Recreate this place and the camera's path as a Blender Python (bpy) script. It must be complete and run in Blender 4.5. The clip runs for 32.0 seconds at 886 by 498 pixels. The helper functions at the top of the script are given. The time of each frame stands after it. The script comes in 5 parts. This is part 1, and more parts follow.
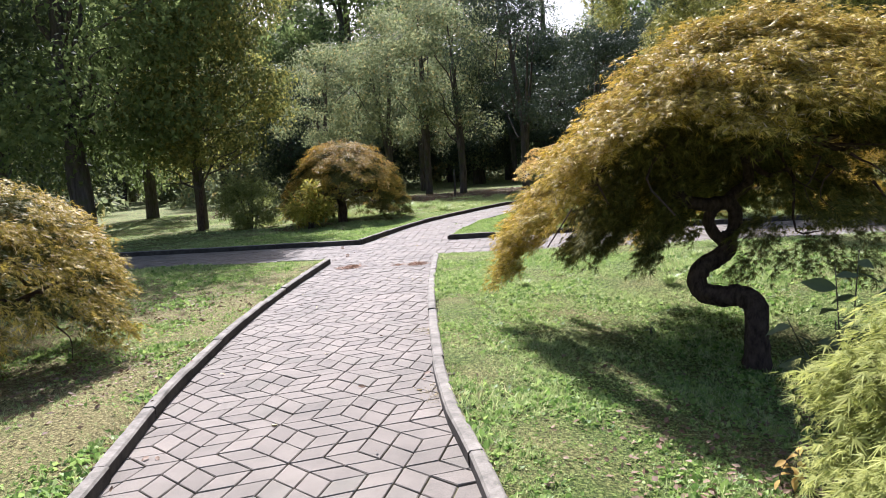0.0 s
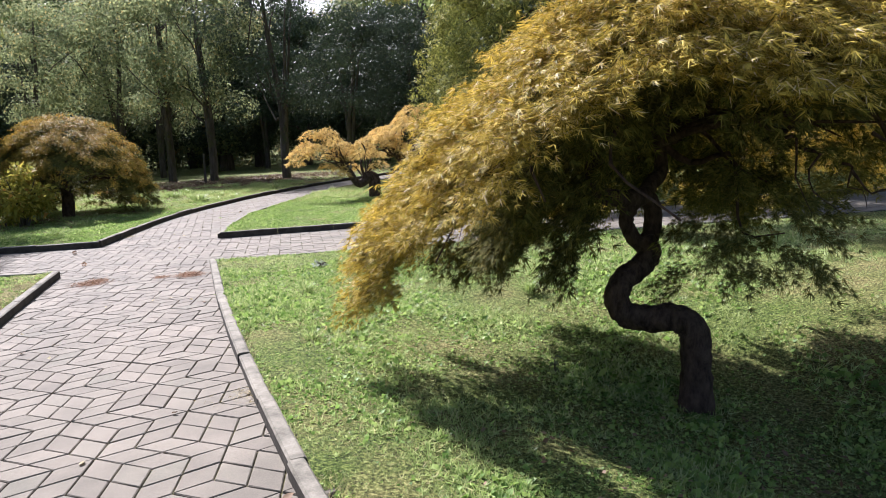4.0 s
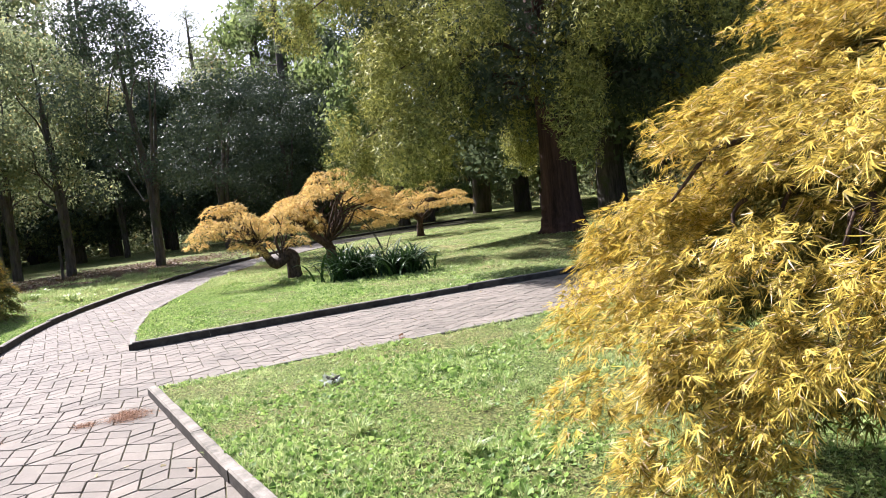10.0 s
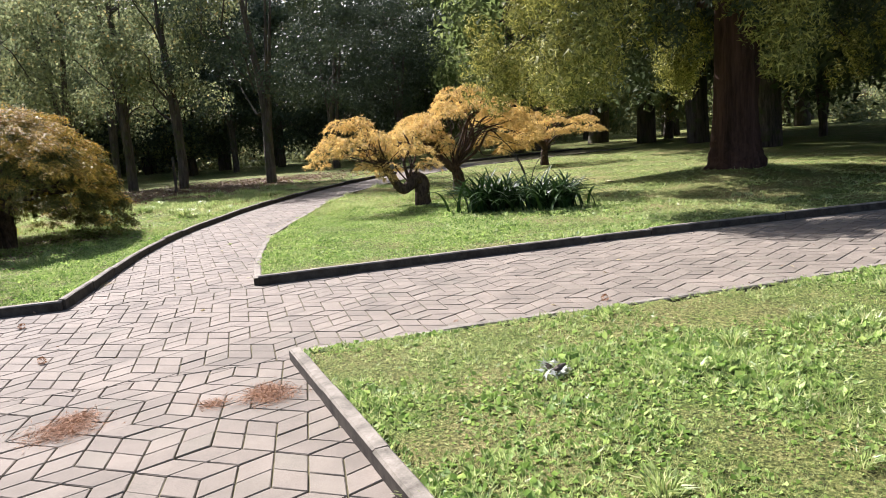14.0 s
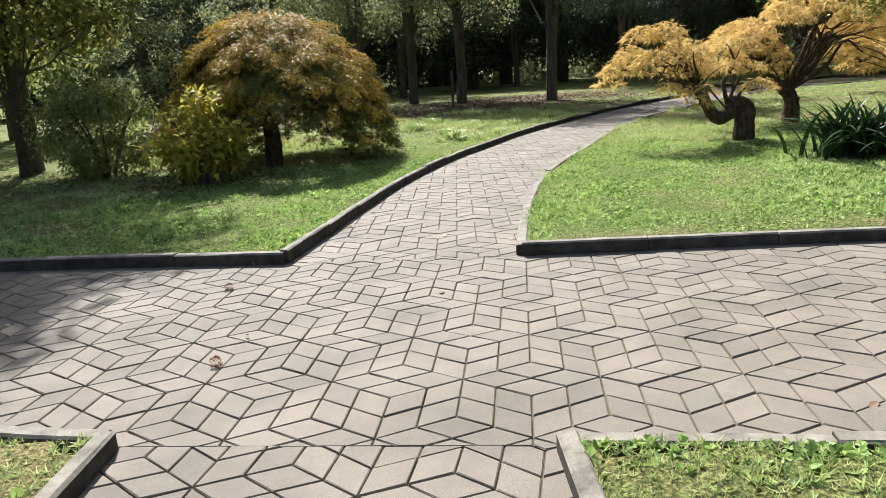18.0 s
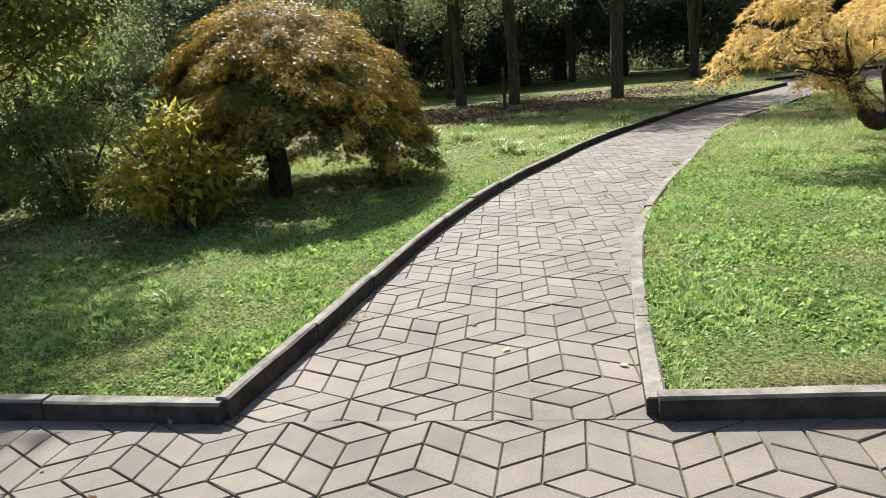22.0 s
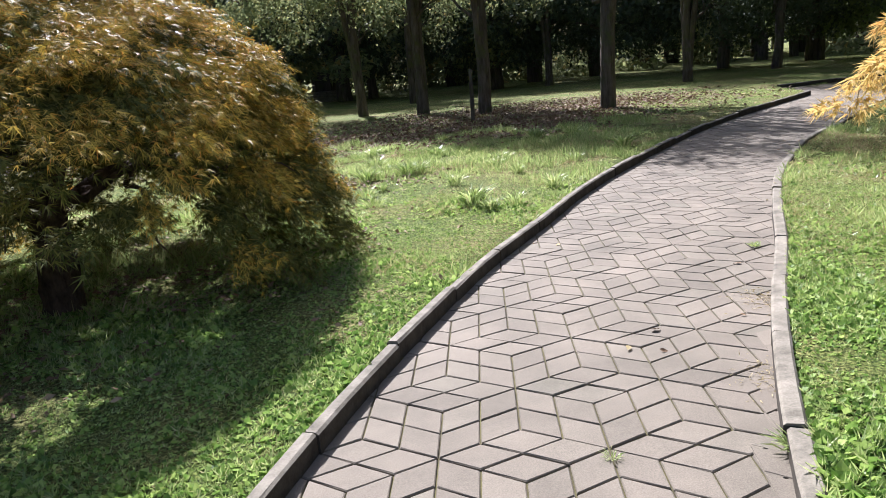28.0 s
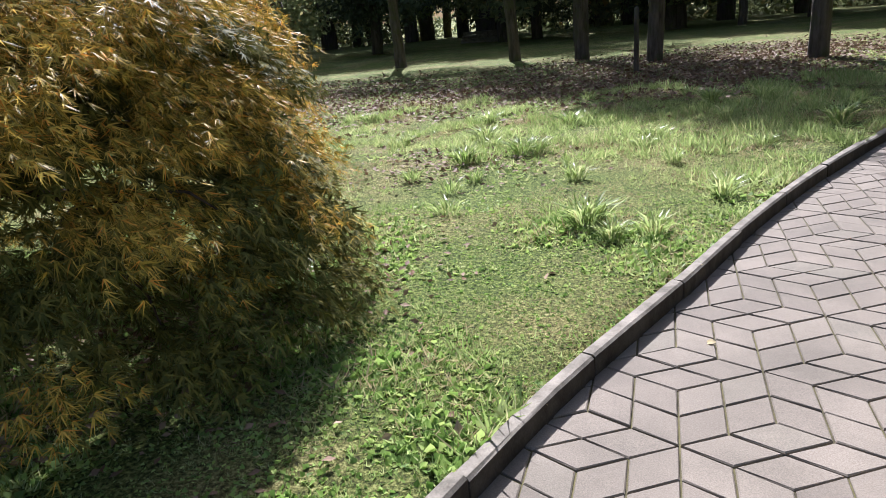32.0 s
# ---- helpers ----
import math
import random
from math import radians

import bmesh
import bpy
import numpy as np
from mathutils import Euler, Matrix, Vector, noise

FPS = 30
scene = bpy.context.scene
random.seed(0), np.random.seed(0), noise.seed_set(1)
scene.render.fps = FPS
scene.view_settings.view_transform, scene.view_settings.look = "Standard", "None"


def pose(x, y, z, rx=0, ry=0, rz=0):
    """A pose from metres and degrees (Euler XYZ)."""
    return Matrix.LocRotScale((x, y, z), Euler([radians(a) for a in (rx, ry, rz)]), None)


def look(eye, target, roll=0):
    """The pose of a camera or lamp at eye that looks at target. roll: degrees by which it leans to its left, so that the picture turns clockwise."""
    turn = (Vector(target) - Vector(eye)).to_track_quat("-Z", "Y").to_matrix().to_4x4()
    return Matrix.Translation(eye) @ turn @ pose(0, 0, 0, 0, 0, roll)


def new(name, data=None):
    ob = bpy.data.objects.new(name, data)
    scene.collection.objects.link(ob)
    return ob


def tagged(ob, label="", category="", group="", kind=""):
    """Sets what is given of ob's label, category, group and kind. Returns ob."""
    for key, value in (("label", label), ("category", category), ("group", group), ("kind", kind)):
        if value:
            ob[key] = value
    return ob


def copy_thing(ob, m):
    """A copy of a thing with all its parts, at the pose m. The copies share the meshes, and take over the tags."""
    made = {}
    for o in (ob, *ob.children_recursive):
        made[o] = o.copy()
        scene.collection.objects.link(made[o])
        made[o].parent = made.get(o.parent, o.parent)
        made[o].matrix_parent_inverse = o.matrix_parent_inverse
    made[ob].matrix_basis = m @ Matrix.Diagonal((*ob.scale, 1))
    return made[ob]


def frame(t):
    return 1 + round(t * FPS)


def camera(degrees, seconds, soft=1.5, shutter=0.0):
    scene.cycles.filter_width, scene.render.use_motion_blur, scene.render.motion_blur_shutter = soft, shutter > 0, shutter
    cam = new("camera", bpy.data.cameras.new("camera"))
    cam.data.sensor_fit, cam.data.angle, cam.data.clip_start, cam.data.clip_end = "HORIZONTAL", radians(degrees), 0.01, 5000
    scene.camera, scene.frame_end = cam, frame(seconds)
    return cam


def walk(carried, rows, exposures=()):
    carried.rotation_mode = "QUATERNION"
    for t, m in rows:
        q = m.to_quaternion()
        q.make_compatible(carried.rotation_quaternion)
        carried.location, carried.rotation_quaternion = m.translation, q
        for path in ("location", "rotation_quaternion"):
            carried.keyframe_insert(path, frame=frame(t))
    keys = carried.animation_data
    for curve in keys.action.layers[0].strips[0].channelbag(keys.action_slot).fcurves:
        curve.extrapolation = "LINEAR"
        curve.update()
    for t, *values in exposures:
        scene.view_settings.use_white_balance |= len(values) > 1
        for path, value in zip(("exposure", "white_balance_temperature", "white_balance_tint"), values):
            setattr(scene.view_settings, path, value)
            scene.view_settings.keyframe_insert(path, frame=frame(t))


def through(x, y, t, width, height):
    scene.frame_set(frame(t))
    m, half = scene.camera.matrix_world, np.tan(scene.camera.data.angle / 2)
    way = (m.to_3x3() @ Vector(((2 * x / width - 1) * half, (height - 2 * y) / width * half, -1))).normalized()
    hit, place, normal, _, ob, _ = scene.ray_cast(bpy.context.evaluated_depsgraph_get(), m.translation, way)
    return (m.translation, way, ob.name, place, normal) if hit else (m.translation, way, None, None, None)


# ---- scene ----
cam = camera(63.6, 32.0, soft=0.7)
METRES, EYE, TILT, LEAN, TURN = 19.0, 1.5, 0.4, 0.0, 0.0
ROWS = [
    (0.0, 0.0, 0.0, 0.0, -0.5, -6.97, 4.08),
    (0.5, 0.0017, 0.0168, -0.0, -2.44, -8.31, 3.55),
    (1.0, 0.0007, 0.031, -0.0004, -6.37, -9.49, 1.13),
    (1.5, -0.0007, 0.0467, -0.0008, -7.63, -9.6, 1.58),
    (2.0, -0.0033, 0.0606, -0.001, -10.46, -10.64, 1.58),
    (2.5, -0.0058, 0.0754, -0.0014, -8.4, -9.56, 2.44),
    (3.0, -0.0121, 0.0898, -0.0017, -10.11, -9.81, 2.64),
    (3.5, -0.0192, 0.1031, -0.0016, -16.02, -8.63, 2.91),
    (5.5, -0.0416, 0.1516, -0.0051, -30.42, -12.66, 2.11),
    (6.0, -0.046, 0.1638, -0.0048, -35.06, -12.55, 2.35),
    (6.5, -0.0526, 0.1761, -0.0053, -38.41, -12.18, 1.54),
    (7.0, -0.058, 0.1886, -0.0047, -44.42, -11.34, 2.72),
    (7.5, -0.0597, 0.1991, -0.0048, -44.16, -9.29, 5.7),
    (8.0, -0.0592, 0.2107, -0.005, -46.67, -7.17, 6.41),
    (8.5, -0.0607, 0.2228, -0.0044, -44.21, -6.31, 5.98),
    (9.0, -0.0629, 0.2359, -0.0037, -40.27, -5.36, 7.65),
    (9.5, -0.0619, 0.2488, -0.0042, -35.81, -6.14, 6.7),
    (10.0, -0.06, 0.2616, -0.0037, -32.39, -4.53, 6.53),
    (10.5, -0.0596, 0.2746, -0.0042, -30.86, -5.28, 4.6),
    (11.0, -0.0583, 0.2897, -0.0037, -32.38, -2.47, 4.86),
    (11.5, -0.0606, 0.3013, -0.004, -32.37, -0.67, 2.66),
    (12.0, -0.0603, 0.3134, -0.0042, -31.04, -1.16, 3.25),
    (12.5, -0.0636, 0.3291, -0.0055, -29.98, -5.51, 3.39),
    (13.0, -0.0636, 0.3439, -0.0049, -33.67, -5.93, 4.82),
    (13.5, -0.0602, 0.3581, -0.0046, -28.26, -7.7, 4.76),
    (14.0, -0.0561, 0.3723, -0.0053, -24.67, -9.6, 4.19),
    (14.5, -0.0524, 0.3867, -0.0062, -19.24, -9.34, 4.05),
    (16.5, -0.0404, 0.449, -0.0056, -11.43, -14.13, 4.1),
    (17.0, -0.0383, 0.4639, -0.005, -6.63, -14.34, 4.3),
    (17.5, -0.0345, 0.4781, -0.0057, -4.22, -15.46, 4.72),
    (18.0, -0.0323, 0.4941, -0.0063, -2.67, -14.69, 3.78),
    (18.5, -0.0308, 0.5123, -0.0067, -2.54, -15.26, 4.39),
    (19.0, -0.0287, 0.5302, -0.0066, 0.63, -14.31, 4.72),
    (19.5, -0.0312, 0.548, -0.0076, 2.25, -14.06, 5.01),
    (20.0, -0.0315, 0.565, -0.0074, 1.97, -14.01, 5.41),
    (20.5, -0.0296, 0.5824, -0.0074, 4.64, -13.05, 5.45),
    (21.0, -0.0309, 0.6003, -0.0071, 4.17, -13.55, 5.21),
    (21.5, -0.0293, 0.6177, -0.0082, 0.19, -11.38, 6.82),
    (22.0, -0.0278, 0.6346, -0.0075, 1.1, -14.51, 5.71),
    (22.5, -0.0251, 0.65, -0.0078, 0.32, -14.76, 5.09),
    (23.0, -0.0242, 0.6661, -0.0072, 1.38, -13.85, 5.07),
    (23.5, -0.0227, 0.6822, -0.0074, 1.56, -15.22, 5.32),
    (24.0, -0.0197, 0.6996, -0.0068, 3.2, -13.72, 4.4),
    (24.5, -0.0181, 0.718, -0.0079, 2.29, -15.07, 3.9),
    (26.5, -0.0123, 0.789, -0.0068, 4.53, -17.08, 5.29),
    (27.0, -0.0121, 0.8071, -0.0069, 3.78, -15.83, 4.49),
    (27.5, -0.0094, 0.8247, -0.0059, 0.81, -13.8, 4.94),
    (28.0, -0.0091, 0.8423, -0.0061, -1.07, -14.86, 5.16),
    (28.5, -0.0061, 0.8585, -0.006, -2.18, -16.15, 5.13),
    (29.0, 0.0011, 0.8743, -0.0053, -0.71, -13.87, 3.58),
    (29.5, 0.0041, 0.8912, -0.006, -5.58, -15.08, 3.07),
    (30.0, 0.0063, 0.9073, -0.0064, -3.0, -15.78, 5.1),
    (30.5, 0.0108, 0.9251, -0.0064, 3.03, -15.77, 5.03),
    (31.0, 0.0147, 0.9414, -0.0068, 5.7, -17.0, 4.76),
    (31.5, 0.0159, 0.9587, -0.0075, 9.27, -16.95, 5.78),
    (32.0, 0.0177, 0.9762, -0.0077, 12.68, -18.3, 5.49),
]
walk(cam, [(t, pose(0, 0, EYE, TILT, LEAN, TURN) @ pose(METRES * x, METRES * y, METRES * z, 90 + pitch, roll, yaw)) for t, x, y, z, yaw, pitch, roll in ROWS],
     exposures=[(0.0, 1.53, 5600, 23), (3.0, 1.47, 5650, 22), (6.0, 1.47, 5700, 20), (9.0, 1.77, 5750, 23), (11.5, 1.74, 5750, 23), (14.5, 1.57, 5950, 23), (17.0, 1.50, 5900, 15), (21.0, 1.44, 5850, 14), (27.0, 1.55, 5700, 20), (32.0, 1.47, 5550, 23)])

# ---- light ----
SUN_AZ, SUN_EL = -14.0, 43.0            # degrees to the right of +y, and above the ground
world = bpy.data.worlds.new("world")
scene.world = world
world.use_nodes = True
wn = world.node_tree
sky = wn.nodes.new("ShaderNodeTexSky")
sky.sky_type = "NISHITA"
sky.sun_disc = False
sky.dust_density, sky.air_density = 4.0, 1.2
sky.sun_elevation = radians(SUN_EL)
sky.sun_rotation = radians(SUN_AZ)
wn.links.new(sky.outputs[0], wn.nodes["Background"].inputs[0])
wn.nodes["Background"].inputs[1].default_value = 0.064
sun_data = bpy.data.lights.new("sun", "SUN")
sun_data.energy, sun_data.angle, sun_data.color = 5.0, radians(0.55), (1.0, 0.95, 0.86)
sun = new("sun", sun_data)
sx, sy = math.sin(radians(SUN_AZ)), math.cos(radians(SUN_AZ))
sun.matrix_world = look((sx * 60, sy * 60, 60 * math.tan(radians(SUN_EL))), (0, 0, 0))

# ---- helpers for building ----
rng = np.random.default_rng(7)


def mesh_np(name, v, quads=None, tris=None, smooth=False):
    """A mesh from arrays of corners, four-cornered and three-cornered faces."""
    me = bpy.data.meshes.new(name)
    v = np.ascontiguousarray(v, np.float32)
    if quads is not None and len(quads) and len(quads[0]) == 3:
        quads, tris = None, quads
    q = np.zeros((0, 4), np.int32) if quads is None else np.asarray(quads, np.int32)
    t = np.zeros((0, 3), np.int32) if tris is None else np.asarray(tris, np.int32)
    me.vertices.add(len(v))
    me.vertices.foreach_set("co", v.ravel())
    me.loops.add(q.size + t.size)
    me.loops.foreach_set("vertex_index", np.concatenate([q.ravel(), t.ravel()]).astype(np.int32))
    me.polygons.add(len(q) + len(t))
    me.polygons.foreach_set("loop_start", np.concatenate([np.arange(len(q)) * 4, q.size + np.arange(len(t)) * 3]).astype(np.int32))
    me.polygons.foreach_set("use_smooth", np.full(len(q) + len(t), smooth))
    me.update(calc_edges=True)
    return me


def part(name, data, material, parent=None, label=""):
    """Links a mesh or bmesh as one object under a thing."""
    if isinstance(data, bmesh.types.BMesh):
        me = bpy.data.meshes.new(name)
        data.to_mesh(me)
        data.free()
        data = me
    if material is not None and not data.materials:
        data.materials.append(material)
    ob = new(name, data)
    ob.parent = parent
    return tagged(ob, label)


def thing(name, label, category, group="", kind="", at=(0, 0, 0)):
    ob = tagged(new(name), label, category, group, kind)
    ob.empty_display_size = 0.2
    ob.location = at
    return ob


def unit(a):
    return a / np.maximum(np.linalg.norm(a, axis=-1, keepdims=True), 1e-9)


def smooth_line(pts, n):
    """A smooth run of n points through pts (Catmull-Rom)."""
    p = np.asarray(pts, float)
    p = np.vstack([2 * p[0] - p[1], p, 2 * p[-1] - p[-2]])
    u = np.linspace(0, len(p) - 3 - 1e-6, n)
    i = u.astype(int)
    f = (u - i)[:, None]
    a, b, c, d = p[i], p[i + 1], p[i + 2], p[i + 3]
    return 0.5 * (2 * b + (c - a) * f + (2 * a - 5 * b + 4 * c - d) * f ** 2 + (3 * b - a - 3 * c + d) * f ** 3)


def tube(pts, radii, rings=14, sides=9, rough=0.06, seed=0, flutes=0, smooth=True):
    """A tapered limb along pts, uneven like bark."""
    r = np.random.default_rng(seed)
    p = smooth_line(pts, rings)
    rad = np.interp(np.linspace(0, 1, rings), np.linspace(0, 1, len(radii)), radii)
    t = unit(np.gradient(p, axis=0))
    ref = np.array([0.31, 0.83, 0.47])
    a = unit(np.cross(t, ref))
    b = np.cross(t, a)
    ang = np.linspace(0, 2 * np.pi, sides, endpoint=False)
    w = 1 + rough * r.standard_normal((rings, sides))
    if flutes:
        w = w + 0.07 * np.cos(ang * flutes + 0.3)[None, :]
    v = p[:, None] + (rad[:, None] * w)[..., None] * (np.cos(ang)[None, :, None] * a[:, None] + np.sin(ang)[None, :, None] * b[:, None])
    i, j = np.meshgrid(np.arange(rings - 1), np.arange(sides), indexing="ij")
    k = (j + 1) % sides
    q = np.stack([i * sides + j, i * sides + k, (i + 1) * sides + k, (i + 1) * sides + j], -1).reshape(-1, 4)
    v = np.vstack([v.reshape(-1, 3), p[-1:] + t[-1:] * rad[-1] * 0.6])
    last = (rings - 1) * sides
    tr = [(last + m, last + (m + 1) % sides, len(v) - 1) for m in range(sides)]
    return v, q, np.array(tr)


def tube_mesh(name, *a, **k):
    v, q, t = tube(*a, **k)
    return mesh_np(name, v, q, t, smooth=True)


def leaves(p, d, size, lobes=5, spread=1.1, width=0.13, droop=0.25, r=rng, flat=None, kite=False):
    """Corners and faces of leaves at p that point along d, each of some narrow lobes."""
    n = len(p)
    d = unit(d)
    up = unit(np.array([0, 0, 1.0]) + 0.5 * r.standard_normal((n, 3))) if flat is None else unit(flat + 0.4 * r.standard_normal((n, 3)))
    s = unit(np.cross(d, up))
    nn = np.cross(s, d)
    size = np.broadcast_to(size, (n,)) * r.uniform(0.7, 1.25, n)
    ang = np.linspace(-spread, spread, lobes) if lobes > 1 else np.zeros(1)
    a = ang[None, :] + r.normal(0, 0.12, (n, lobes))
    length = size[:, None] * (1 - 0.35 * (np.abs(ang) / max(spread, 0.01))[None, :] * (lobes > 1)) * r.uniform(0.8, 1.1, (n, lobes))
    ld = np.cos(a)[..., None] * d[:, None] + np.sin(a)[..., None] * s[:, None]
    ls = -np.sin(a)[..., None] * d[:, None] + np.cos(a)[..., None] * s[:, None]
    base = np.repeat(p[:, None], lobes, 1)
    mid = base + ld * (length * 0.45)[..., None] + nn[:, None] * (length * 0.06)[..., None]
    tip = base + ld * length[..., None] - np.array([0, 0, 1.0]) * (length * droop)[..., None]
    w = ls * (length * width)[..., None]
    if not kite:
        v = np.stack([base + w * 0.8, tip, base * 0.7 + mid * 0.3 - w], 2).reshape(-1, 3)
        return v, np.arange(len(v)).reshape(-1, 3)
    v = np.stack([base, mid + w, tip, mid - w], 2).reshape(-1, 3)
    return v, np.arange(len(v)).reshape(-1, 4)


def value_noise(x, y, seed=0):
    """Smooth noise on the plane, -1 to 1, one lump per unit."""
    r = np.random.default_rng(seed)
    g = r.uniform(-1, 1, (64, 64))
    xi, yi = np.floor(x).astype(int), np.floor(y).astype(int)
    fx, fy = x - xi, y - yi
    fx, fy = fx * fx * (3 - 2 * fx), fy * fy * (3 - 2 * fy)
    a, b, c, d = g[xi % 64, yi % 64], g[(xi + 1) % 64, yi % 64], g[xi % 64, (yi + 1) % 64], g[(xi + 1) % 64, (yi + 1) % 64]
    return (a * (1 - fx) + b * fx) * (1 - fy) + (c * (1 - fx) + d * fx) * fy


# ---- materials ----
def nodes_of(name, rough=0.8, spec=0.3):
    m = bpy.data.materials.new(name)
    m.use_nodes = True
    b = m.node_tree.nodes["Principled BSDF"]
    b.inputs["Roughness"].default_value = rough
    b.inputs["Specular IOR Level"].default_value = spec
    return m, m.node_tree, b


def add(tree, kind, **values):
    nd = tree.nodes.new(kind)
    for k, val in values.items():
        nd.inputs[k].default_value = val
    return nd


def ramp(tree, fac, stops):
    nd = tree.nodes.new("ShaderNodeValToRGB")
    els = nd.color_ramp.elements
    while len(els) < len(stops):
        els.new(0.5)
    for e, (pos, c) in zip(els, stops):
        e.position, e.color = pos, (*c, 1)
    tree.links.new(fac, nd.inputs[0])
    return nd.outputs[0]


def mixed(tree, fac, a, b, blend="MIX"):
    nd = tree.nodes.new("ShaderNodeMix")
    nd.data_type, nd.blend_type = "RGBA", blend
    for sock, val in ((nd.inputs[0], fac), (nd.inputs[6], a), (nd.inputs[7], b)):
        if isinstance(val, (int, float)):
            sock.default_value = val
        elif isinstance(val, tuple):
            sock.default_value = (*val, 1)
        else:
            tree.links.new(val, sock)
    return nd.outputs[2]


def place(tree, obj=True):
    return tree.nodes.new("ShaderNodeTexCoord").outputs["Object"] if obj else tree.nodes.new("ShaderNodeNewGeometry").outputs["Position"]


def noise_of(tree, co, scale, detail=4.0, rough=0.6):
    nd = add(tree, "ShaderNodeTexNoise", Scale=scale, Detail=detail, Roughness=rough)
    tree.links.new(co, nd.inputs["Vector"])
    return nd.outputs["Fac"]


def bumped(tree, b, height, strength=0.4, dist=0.01):
    nd = add(tree, "ShaderNodeBump", Strength=strength, Distance=dist)
    tree.links.new(height, nd.inputs["Height"])
    tree.links.new(nd.outputs[0], b.inputs["Normal"])


def leaf_material(name, dark, middle, light, through=0.45, tint=None, rough=0.6, patch=1.2, odd=None, spec=0.08, even=0.4):
    """Thin leaves: each leaf its own shade, patches over the crown, light comes through."""
    m, t, b = nodes_of(name, rough, spec)
    geo = t.nodes.new("ShaderNodeNewGeometry")
    stops = [(0.0, dark), (0.5, middle), (1.0, light)]
    if odd:
        stops = [(0.0, dark), (0.45, middle), (0.9, light), (0.96, odd)]
    col = ramp(t, geo.outputs["Random Per Island"], stops)
    n = noise_of(t, geo.outputs["Position"], patch, 3.0)
    shade = ramp(t, n, [(0.3, tuple(c * 0.8 for c in middle)), (0.7, light)])
    col = mixed(t, even, col, shade)
    t.links.new(col, b.inputs["Base Color"])
    tr = t.nodes.new("ShaderNodeBsdfTranslucent")
    if tint:
        t.links.new(mixed(t, 0.75, col, tint, "MULTIPLY"), tr.inputs[0])
    else:
        t.links.new(col, tr.inputs[0])
    mx = t.nodes.new("ShaderNodeMixShader")
    mx.inputs[0].default_value = through
    t.links.new(b.outputs[0], mx.inputs[1])
    t.links.new(tr.outputs[0], mx.inputs[2])
    t.links.new(mx.outputs[0], t.nodes["Material Output"].inputs[0])
    return m


def bark_material(name, dark, light, scale=9.0, stretch=0.18, moss=None):
    m, t, b = nodes_of(name, 0.9, 0.15)
    co = place(t)
    mp = add(t, "ShaderNodeMapping", Scale=(1, 1, stretch))
    t.links.new(co, mp.inputs[0])
    n = noise_of(t, mp.outputs[0], scale, 6.0, 0.7)
    col = ramp(t, n, [(0.32, dark), (0.68, light)])
    if moss:
        col = mixed(t, ramp(t, noise_of(t, co, 3.0, 4.0), [(0.5, (0, 0, 0)), (0.7, (1, 1, 1))]), col, moss)
    t.links.new(col, b.inputs["Base Color"])
    bumped(t, b, n, 0.9, 0.03)
    return m


def paver_material():
    m, t, b = nodes_of("paver_concrete", 0.85, 0.25)
    geo = t.nodes.new("ShaderNodeNewGeometry")
    info = t.nodes.new("ShaderNodeObjectInfo")
    addn = t.nodes.new("ShaderNodeMath")
    addn.operation = "ADD"
    t.links.new(geo.outputs["Random Per Island"], addn.inputs[0])
    t.links.new(info.outputs["Random"], addn.inputs[1])
    fr = t.nodes.new("ShaderNodeMath")
    fr.operation = "FRACT"
    t.links.new(addn.outputs[0], fr.inputs[0])
    base = ramp(t, fr.outputs[0], [(0.0, (0.152, 0.134, 0.107)), (0.3, (0.168, 0.148, 0.118)), (0.6, (0.179, 0.158, 0.126)), (0.88, (0.196, 0.173, 0.138)), (1.0, (0.160, 0.147, 0.115))])
    stain = ramp(t, noise_of(t, geo.outputs["Position"], 1.6, 5.0, 0.65), [(0.3, (0.66, 0.66, 0.62)), (0.65, (1.08, 1.06, 1.02))])
    col = mixed(t, 0.9, base, stain, "MULTIPLY")
    grain = noise_of(t, geo.outputs["Position"], 160.0, 3.0, 0.7)
    col = mixed(t, 0.55, col, ramp(t, grain, [(0.3, (0.5, 0.48, 0.46)), (0.7, (1.3, 1.3, 1.3))]), "MULTIPLY")
    rust = ramp(t, noise_of(t, geo.outputs["Position"], 0.9, 6.0, 0.7), [(0.66, (0, 0, 0)), (0.8, (0.6, 0.6, 0.6))])
    col = mixed(t, rust, col, (0.30, 0.20, 0.13))
    t.links.new(col, b.inputs["Base Color"])
    bumped(t, b, grain, 0.35, 0.004)
    return m


def concrete_material(name, c1, c2, scale=7.0):
    m, t, b = nodes_of(name, 0.88, 0.2)
    geo = t.nodes.new("ShaderNodeNewGeometry")
    n = noise_of(t, geo.outputs["Position"], scale, 6.0, 0.7)
    col = ramp(t, n, [(0.3, c1), (0.7, c2)])
    g = noise_of(t, geo.outputs["Position"], 120.0, 3.0)
    col = mixed(t, 0.5, col, ramp(t, g, [(0.3, (0.6, 0.6, 0.58)), (0.7, (1.2, 1.2, 1.2))]), "MULTIPLY")
    t.links.new(col, b.inputs["Base Color"])
    bumped(t, b, n, 0.5, 0.006)
    return m


